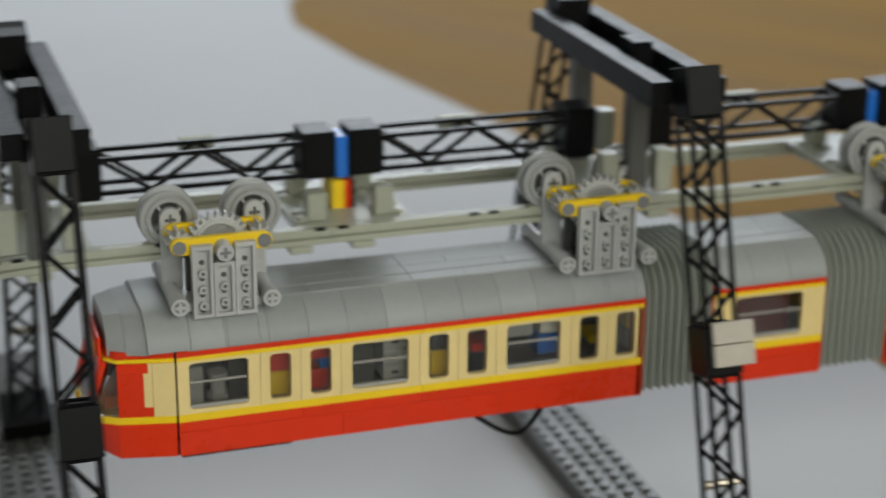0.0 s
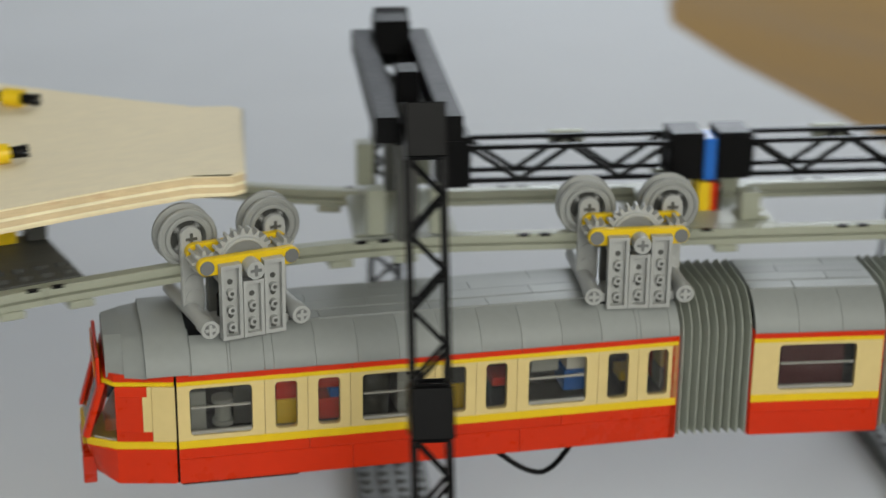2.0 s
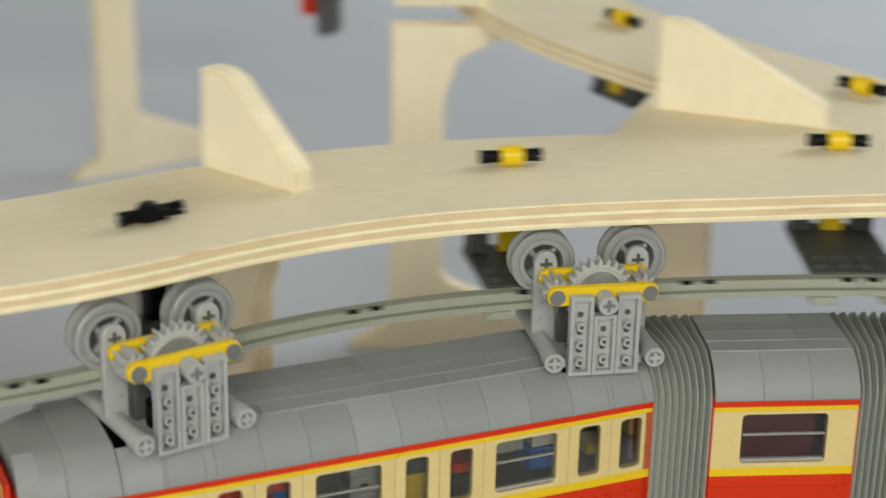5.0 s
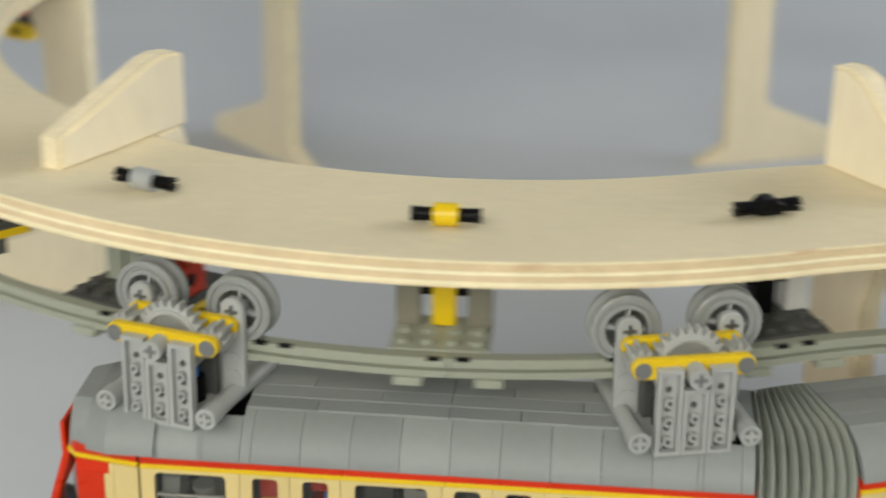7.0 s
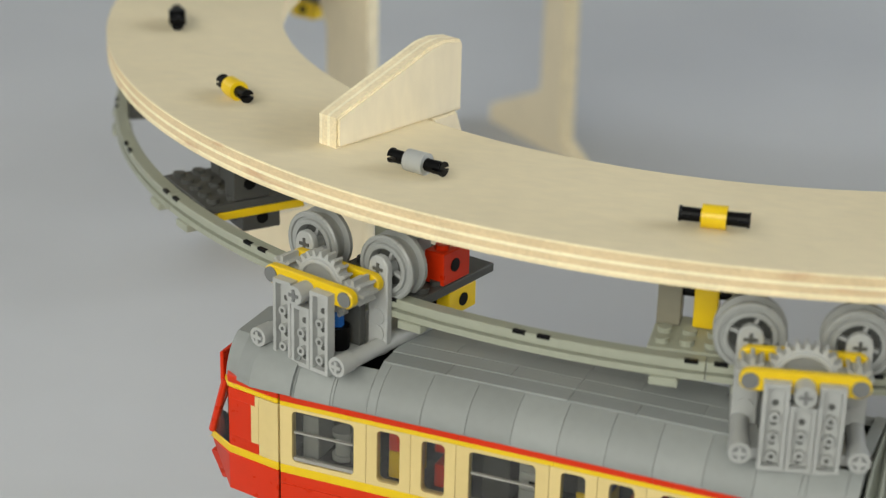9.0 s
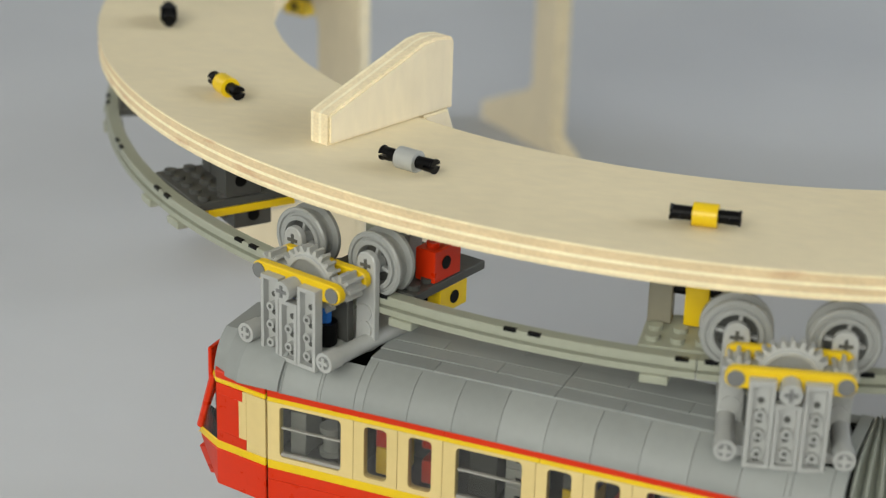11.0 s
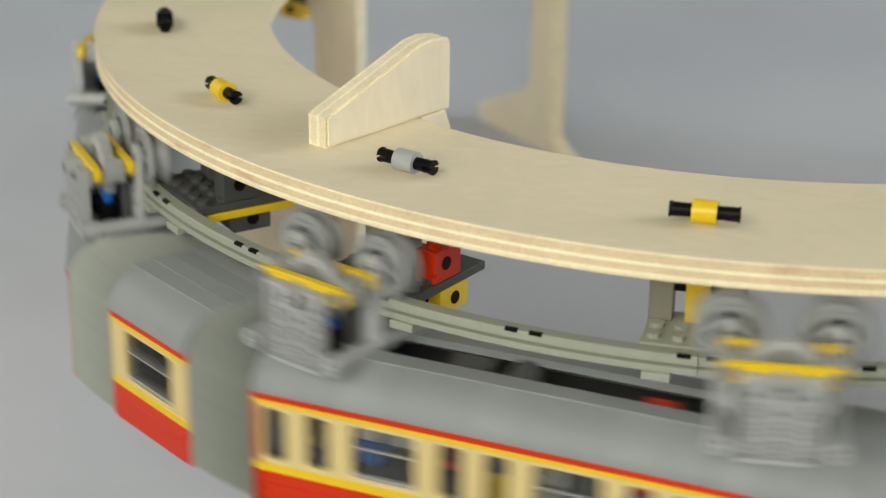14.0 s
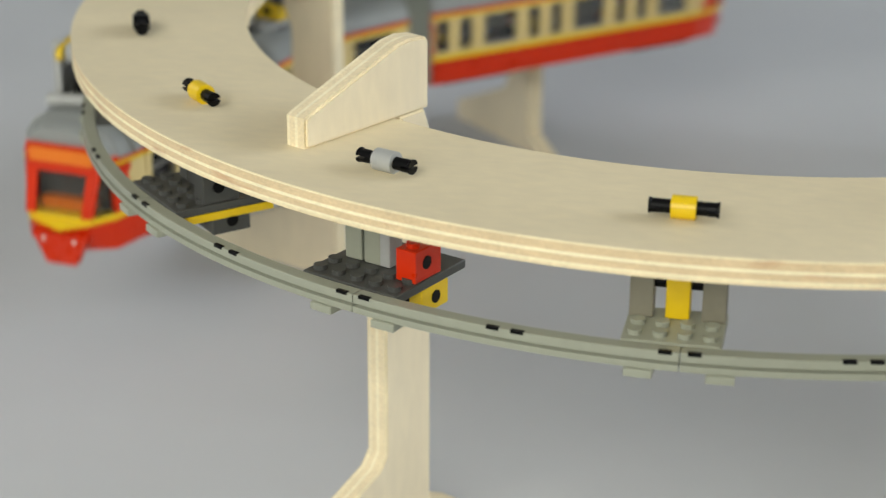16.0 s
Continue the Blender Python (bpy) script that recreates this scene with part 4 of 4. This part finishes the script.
def tram_car(label, seed, open_top=None):
    t = thing("tram_car", label, "tram", "cars of the suspended tram")
    side_walls(t, XF, (4, 2, 2, 4, 2, 2, 4, 2, 2))
    roof(t, XF - 0.0045, XR, (0.0788, -0.0788), open_top)
    interior(t, seed, XF, XR)
    loads(t, seed)
    part("end_wall", B(box, XR - 0.0002, XR + 0.0025, -HW, HW, Z_LOW, Z_EAVE, 0), M_RED, t)
    part("underframe", B(box, XR + 0.010, XR + 0.060, -0.024, 0.024, Z_LOW - 0.0022, Z_LOW - 0.0001), M_BLACK, t)
    part("underframe", B(box, XF - 0.045, XF - 0.001, -0.026, 0.026, Z_LOW - 0.0018, Z_LOW - 0.0001), M_BLACK, t)
    part("door_gap", B(box, XF + 0.00002, XF + 0.0008, -HW + 0.0012, HW - 0.0012, Z_LOW, Z_EAVE, 0), M_BLACK, t)
    if open_top:
        a, b = open_top
        # black slab at the pit's bottom, its colour standing in for deep shade
        part("roof_pit", B(box, a, b, -0.0080, 0.0080, -0.0330, -0.0300, 0), M_BLACK, t, "black slab for the shade down in the open roof pit")
        bm = bmesh.new()
        rod(bm, (a + 0.030, -0.006, -0.0265), (a + 0.030, 0.006, -0.0265), 0.0055, 20)
        part("drive_wheel", bm, M_DARK, t)
        inner_brick(t, b - 0.002, 0.0, -0.0299, 0.010, 0.010, 0.005, M_RED)
        inner_brick(t, a + 0.012, 0.0, -0.0299, 0.014, 0.012, 0.007, M_DARK)
    nose(t)
    cable(t, 0.030 if open_top else XR + 0.052, 0.013 if open_top else 0.012, -1.9 if open_top else 1, 0.0017 if open_top else 0.0011)
    return t


car_front = tram_car("red, tan and yellow brick tram car with closed grey roof", 1)
car_back = tram_car("red, tan and yellow brick tram car with open roof pit", 0, (-0.040, 0.040))

MID = 0.052


def middle_section():
    t = thing("tram_middle", "short red, tan and yellow tram section with side windows", "tram", "cars of the suspended tram")
    a = MID / 2
    n = MID / ST
    side_walls(t, a, (n,))
    roof(t, a, -a)
    interior(t, 0, a, -a)
    for side in (1, -1):
        inner_brick(t, 0, side * 0.0150, Z_BELT + 0.0002, 0.026, 0.012, 0.0205, M_INSIDE_RED)
    for d in (-1, 1):
        x0, x1 = sorted((d * a, d * (a + 0.0006)))
        part("end_wall", B(box, x0, x1, -HW + 0.001, HW - 0.001, Z_LOW, Z_EAVE, 0), M_RED, t)
    return t


M_INSIDE_RED = material("dark red plastic", (0.10, 0.012, 0.015), 0.4, grain=0.1)
middle = middle_section()


# ---- bellows in rigid pleats ----
PLEATS, BELLOW = 9, 0.029


def pleat_mesh():
    bm = bmesh.new()
    half = [(HW + 0.0004, Z_LOW + 0.0015), (HW + 0.0004, Z_EAVE - 0.002), (0.0272, -0.0304), (0.0224, -0.0240), (0.0150, -0.0199)]
    loop = half + [(-y, z) for y, z in half[::-1]]
    p = BELLOW / PLEATS
    rings = []
    for x, sc in ((-p * 0.60, 0.0052), (-p * 0.05, 0.0), (p * 0.05, 0.0), (p * 0.60, 0.0052)):
        ring = []
        for y, z in loop:
            ring.append(bm.verts.new((x, y - math.copysign(min(sc, abs(y)), y), z - (sc if z > Z_EAVE else 0))))
        rings.append(ring)
    n = len(loop)
    for a, b in zip(rings, rings[1:]):
        for k in range(n):
            bm.faces.new((a[k - 1], a[k], b[k], b[k - 1]))
    bm.faces.new(rings[0][::-1])
    bm.faces.new(rings[-1])
    return mesh_of(bm, "pleat", M_BELLOW, 20)


PLEAT = pleat_mesh()


def bellows():
    t = thing("bellows", "pleated grey bellows joining two tram sections", "bellows", "bellows of the tram")
    for k in range(PLEATS):
        o = new("pleat", PLEAT)
        o.parent = t
    return t


bellows_front, bellows_back = bellows(), bellows()


# ---- bogies ----
def liftarm(bm, x0, x1, z0, z1, y0, y1, r=0.0037):
    """A bar with round ends between two points in the x-z plane."""
    v = Vector((x1 - x0, z1 - z0))
    ang = math.atan2(v.y, v.x)
    pts = capsule(0, v.length, 0, r)
    c, s = math.cos(ang), math.sin(ang)
    prism(bm, [(x0 + a * c - b * s, z0 + a * s + b * c) for a, b in pts], y0, y1, "y", 0.0004)


def cross(bm, x, y, z, a=0.0019, w=0.0009):
    """The cross of an axle's end, facing +y."""
    box(bm, x - a, x + a, y - 0.0006, y, z - w / 2, z + w / 2, 0)
    box(bm, x - w / 2, x + w / 2, y - 0.0006, y + 0.00004, z - a, z + a, 0)


def gear_outline(n, r0, r1):
    pts = []
    for k in range(n):
        a = math.tau * k / n
        for f, r in ((-0.30, r0), (-0.13, r1), (0.13, r1), (0.30, r0)):
            b = a + f * math.tau / n
            pts.append((r * math.cos(b), r * math.sin(b)))
    return pts


def ring_gear(bm, n, r0, r1, hole, y0, y1):
    outer = gear_outline(n, r0, r1)
    inner = [(hole * math.cos(math.tau * k / 24), hole * math.sin(math.tau * k / 24)) for k in range(24)]
    pierced(bm, outer, inner, y0, y1)


def bogie():
    t = thing("bogie", "grey and yellow geared bogie with two wheels on the rail", "bogie", "bogies on the rail")
    wx, wz = 0.0165, 0.0095
    for d in (-1, 1):
        bm = bmesh.new()
        lathe(bm, [(0.0030, -0.0050), (0.0100, -0.0050), (0.0116, -0.0044), (0.0116, -0.0030), (0.0096, -0.0024), (0.0090, -0.0004), (0.0096, 0.0016), (0.0114, 0.0020), (0.0115, 0.0032), (0.0109, 0.0038),
                   (0.0098, 0.0038), (0.0096, 0.0031), (0.0088, 0.0031), (0.0086, 0.0040), (0.0078, 0.0042), (0.0070, 0.0040), (0.0064, 0.0004), (0.0034, 0.0004), (0.0030, 0.0042)], (0, 0, 0), 36)
        wheel = part("wheel", bm, M_WHEEL, t, "grey grooved wheel")
        bm = bmesh.new()
        lathe(bm, [(0.0020, 0.0), (0.0033, 0.0), (0.0033, 0.0012), (0.0020, 0.0012)], (0, 0.0040, 0), 16)
        part("hub", bm, M_GREY, wheel)
        bm = bmesh.new()
        lathe(bm, [(0.0035, 0.0006), (0.0064, 0.0007)], (0, 0, 0), 24)
        part("wheel_web", bm, M_DARK, wheel, "dark recessed web of the wheel")
        for k in range(4):
            a = math.tau * k / 4
            part("spoke", B(box, 0.0030, 0.0066, 0.0008, 0.0030, -0.0006, 0.0006, 0.0002, Matrix.Rotation(a, 4, "Y")), M_GREY, wheel)
        wheel.matrix_basis = Matrix.Translation((d * wx, -0.0025, wz))
        bm = bmesh.new()
        liftarm(bm, d * wx, d * wx, wz + 0.0016, -0.0172, 0.0021, 0.0050, 0.0041)
        part("liftarm", bm, M_GREY, t)
        # the arms are solid: a dark cross and discs paint the shade of holes
        bm = bmesh.new()
        cross(bm, d * wx, 0.0053, wz + 0.0010, 0.0022, 0.0011)
        part("axle_hole", bm, M_DARK, t, "dark cross for the shade in an axle hole")
        for z in (-0.0065, -0.0125):
            bm = bmesh.new()
            rod(bm, (d * wx, 0.0050, z), (d * wx, 0.0053, z), 0.0025, 14)
            part("pin_hole", bm, M_DARK, t, "dark disc for the shade in a pin hole")
            bm = bmesh.new()
            lathe(bm, [(0.0025, 0.0), (0.0031, 0.0), (0.0031, 0.0006), (0.0025, 0.0006)], (d * wx, 0.0050, z), 16)
            part("pin_rim", bm, M_GREY, t)
        # lower axle connector
        bm = bmesh.new()
        rod(bm, (d * 0.0178, -0.020, -0.0172), (d * 0.0178, 0.0205, -0.0172), 0.0030, 16)
        rod(bm, (d * 0.0178, 0.0205, -0.0172), (d * 0.0178, 0.0270, -0.0172), 0.0035, 16)
        lower = part("axle_connector", bm, M_GREY, t)
        bm = bmesh.new()
        cross(bm, d * 0.0178, 0.0276, -0.0172, 0.0020, 0.0011)
        part("axle_cross", bm, M_GREY, lower, "grey cross of the axle's end")
        # dark disc painting the shade inside the connector's socket
        bm = bmesh.new()
        rod(bm, (d * 0.0178, 0.0268, -0.0172), (d * 0.0178, 0.0271, -0.0172), 0.0023, 14)
        part("axle_socket", bm, M_PIN, lower, "dark disc for the shade in the socket round the axle")
        # small gears between the yellow bars
        bm = B(ring_gear, 8, 0.0028, 0.0047, 0.0012, 0.0092, 0.0170)
        g = part("small_gear", bm, M_GREY, t)
        g.matrix_basis = Matrix.Translation((d * 0.0158, 0, 0.0052))
    for y0, y1 in ((0.0053, 0.0085), (0.0182, 0.0216)):
        bm = bmesh.new()
        z = 0.0062 if y0 < 0.01 else 0.0047
        liftarm(bm, -0.0164, 0.0164, z, z, y0, y1, 0.0033)
        part("yellow_bar", bm, M_YELLOW, t, "yellow bar with round ends")
    for d in (-1, 1):
        bm = bmesh.new()
        rod(bm, (d * 0.0164, 0.0214, 0.0047), (d * 0.0164, 0.0221, 0.0047), 0.0027, 18)
        part("pin_head", bm, M_PIN, t, "dark grey round pin head")
    bm = B(ring_gear, 24, 0.0104, 0.0124, 0.0078, 0.0110, 0.0152)
    for k in range(6):
        a = math.tau * k / 6
        rod(bm, (0.003 * math.cos(a), 0.0131, 0.003 * math.sin(a)), (0.0083 * math.cos(a), 0.0131, 0.0083 * math.sin(a)), 0.0011, 6)
    rod(bm, (0, 0.0110, 0), (0, 0.0152, 0), 0.0034, 16)
    gear = part("large_gear", bm, M_GREY, t, "large grey toothed gear")
    bm = bmesh.new()
    lathe(bm, [(0.0078, 0.0150), (0.0082, 0.0160), (0.0093, 0.0160), (0.0097, 0.0150)], (0, 0, 0), 32)
    part("gear_rim", bm, M_GREY, gear)
    gear.matrix_basis = Matrix.Translation((0, 0, 0.0030))
    # three upright plates, their hollow side out
    for k, (x, zt) in enumerate(((-0.0083, 0.0058), (0.0, -0.0012), (0.0083, 0.0058))):
        z0 = -0.0232
        bm = bmesh.new()
        pierced(bm, [(x - 0.0040, z0), (x + 0.0040, z0), (x + 0.0040, zt), (x - 0.0040, zt)], [(x - 0.0027, z0 + 0.0014), (x + 0.0027, z0 + 0.0014), (x + 0.0027, zt - 0.0014), (x - 0.0027, zt - 0.0014)], 0.0217, 0.0252)
        plate = part("plate", bm, M_GREY, t, "", 20)
        part("plate_back", B(box, x - 0.0028, x + 0.0028, 0.0217, 0.0227, z0 + 0.0012, zt - 0.0012, 0), M_GREY, plate)
        n = 3 if k != 1 else 2
        for j in range(n):
            z = z0 + 0.0047 + 0.0066 * j + (0.0008 if k == 1 else 0)
            bm = bmesh.new()
            lathe(bm, [(0.0008, 0.0), (0.0008, -0.0022), (0.0016, -0.0022), (0.0016, 0.0)], (x, 0.0250, z), 14)
            part("peg", bm, M_GREY, plate)
            # dark disc in the peg's mouth, painted in place of the bore's shade
            bm = bmesh.new()
            rod(bm, (x, 0.0248, z), (x, 0.02506, z), 0.0008, 8)
            part("peg_bore", bm, M_DARK, plate, "small dark disc for the shade in a bore")
        for j in range(n + 1):
            z = z0 + 0.0015 + 0.0066 * j + (0.0008 if k == 1 else 0)
            if z < zt - 0.002:
                # dark disc on the plate's back, giving the shade between pegs
                bm = bmesh.new()
                rod(bm, (x, 0.0226, z + 0.0006), (x, 0.0229, z + 0.0006), 0.0011, 10)
                part("peg_hole", bm, M_DARK, plate, "small dark disc for the shade between pegs")
    bm = bmesh.new()
    rod(bm, (0, 0.0170, 0.0036), (0, 0.0282, 0.0036), 0.0034, 18)
    bush = part("bush", bm, M_GREY, t, "grey axle bush")
    bm = bmesh.new()
    cross(bm, 0, 0.0286, 0.0036, 0.0021, 0.0011)
    part("bush_cross", bm, M_PIN, bush, "dark cross of the axle's end")
    # drive unit under the gears
    part("frame_plate", B(box, -0.0150, 0.0150, -0.0195, 0.0212, -0.0218, -0.0182), M_GREY, t)
    bm = bmesh.new()
    rod(bm, (0.0062, 0.0135, -0.0180), (0.0062, 0.0135, -0.0100), 0.0042, 16)
    rod(bm, (-0.0062, 0.0135, -0.0180), (-0.0062, 0.0135, -0.0100), 0.0042, 16)
    part("coupling", bm, M_BLACK, t)
    for x in (-0.0062, 0.0062):
        bm = bmesh.new()
        rod(bm, (x, 0.0135, -0.0100), (x, 0.0135, -0.0045), 0.0023, 12)
        part("blue_pin", bm, M_BLUE, t, "bright blue axle pin")
    part("back_block", B(box, -0.0120, 0.0120, 0.0056, 0.0086, -0.0180, 0.0005), M_DARK, t)
    part("neck", B(box, -0.0075, 0.0075, -0.0070, 0.0070, -0.0280, -0.0218), M_BLACK, t)
    return t


bogies = [bogie()]
for k in range(3):
    bogies.append(copy_thing(bogies[0], Matrix.Identity(4)))


# ---- the way of the tram ----
WAY = [(0.0, 1.066), (0.5, 1.093), (1.0, 1.124), (1.5, 1.159), (2.0, 1.202), (2.5, 1.256), (2.8, 1.294), (3.2, 1.3365), (5.3, 1.560), (5.5, 1.5775), (6.2, 1.648), (6.6, 1.6845), (7.0, 1.715),
       (7.5, 1.738), (8.0, 1.748), (8.5, 1.756), (9.0, 1.758), (10.0, 1.7585), (12.0, 1.761), (12.2, 1.764), (12.5, 1.777), (13.0, 1.845), (13.5, 1.948), (14.0, 2.058), (14.5, 2.170), (15.0, 2.293), (15.5, 2.408), (16.0, 2.515)]
SEP, LINK = 0.1575, 0.150


def travelled(t):
    """Smooth rising curve through the stations of WAY."""
    ts, ss = [a for a, _ in WAY], [b for _, b in WAY]
    d = [(ss[i + 1] - ss[i]) / (ts[i + 1] - ts[i]) for i in range(len(ts) - 1)]
    m = [d[0]] + [0 if a * b <= 0 else 2 * a * b / (a + b) for a, b in zip(d, d[1:])] + [d[-1]]
    i = max(0, min(len(d) - 1, sum(1 for v in ts if v <= t) - 1))
    h = ts[i + 1] - ts[i]
    f = (t - ts[i]) / h
    return ((1 + 2 * f) * (1 - f) ** 2 * ss[i] + f * (1 - f) ** 2 * h * m[i] + f * f * (3 - 2 * f) * ss[i + 1] + f * f * (f - 1) * h * m[i + 1])


def between(a, b):
    """Pose halfway between two points on the rail's top, x towards a."""
    h = math.atan2(a[1] - b[1], a[0] - b[0])
    return Matrix.Translation((Vector(a) + Vector(b)) / 2) @ Matrix.Rotation(h, 4, "Z")


def train_poses(t):
    s = travelled(t)
    stations = [s, s - SEP, s - SEP - LINK, s - 2 * SEP - LINK]
    # in bends the loose pivots draw both ends towards the middle
    curve = 0.014 * abs(math.sin(at(stations[2])[1] - at(stations[3])[1]))
    stations[2], stations[3] = stations[2] + curve, stations[3] + 1.6 * curve
    p = [(*at(v)[0], RAIL_Z) for v in stations]
    front, back = between(p[0], p[1]), between(p[2], p[3])
    bend = math.sin(at(stations[1])[1] - at(stations[0])[1])
    front = front @ Matrix.Translation((0.0011 - (0.017 if bend > 0 else 0.010) * bend, 0, 0))
    r1, f2 = front @ Vector((XR, 0, 0)), back @ Vector((-XR, 0, 0))
    mid = between(r1, f2)
    m1, m2 = mid @ Vector((MID / 2, 0, 0)), mid @ Vector((-MID / 2, 0, 0))
    return stations, front, back, mid, (between(r1, m1), front, mid, r1, m1), (between(m2, f2), mid, back, m2, f2)


def heading(m):
    return math.atan2(m[1][0], m[0][0])


def motions():
    times = [k / 10 for k in range(161)]
    poses = {t: train_poses(t) for t in times}
    turn = Matrix.Rotation(math.pi, 4, "Z")
    walk(car_front, [(t, poses[t][1]) for t in times])
    walk(car_back, [(t, poses[t][2] @ turn) for t in times])
    walk(middle, [(t, poses[t][3]) for t in times])
    for k, b in enumerate(bogies):
        walk(b, [(t, on_track(poses[t][0][k])) for t in times])
    coarse = times[::2]
    for t0, key in ((bellows_front, 4), (bellows_back, 5)):
        walk(t0, [(t, poses[t][key][0]) for t in times])
        for k, o in enumerate(t0.children):
            f = (k + 0.5) / PLEATS
            rows = []
            for t in coarse:
                base, ma, mb, a, b = poses[t][key]
                h = heading(ma) + (math.remainder(heading(mb) - heading(ma), math.tau)) * f
                p = a.lerp(b, f)
                rows.append((t, base.inverted() @ Matrix.Translation(p) @ Matrix.Rotation(h, 4, "Z")))
            walk(o, rows)
    # wheels roll on the rail; rows close enough together for their turn
    for b in bogies:
        for wheel in [o for o in b.children if o.name.startswith("wheel")]:
            place = wheel.matrix_basis.translation.copy()
            rows, last = [], None
            for f in range(481):
                t = f / 30
                s = travelled(t)
                if last is None or abs(s - last) > 0.005 or f == 480 or (f % 30 == 0):
                    rows.append((t, Matrix.Translation(place) @ Matrix.Rotation((s - 1.0) / 0.0095, 4, "Y")))
                    last = s
            walk(wheel, rows)


motions()
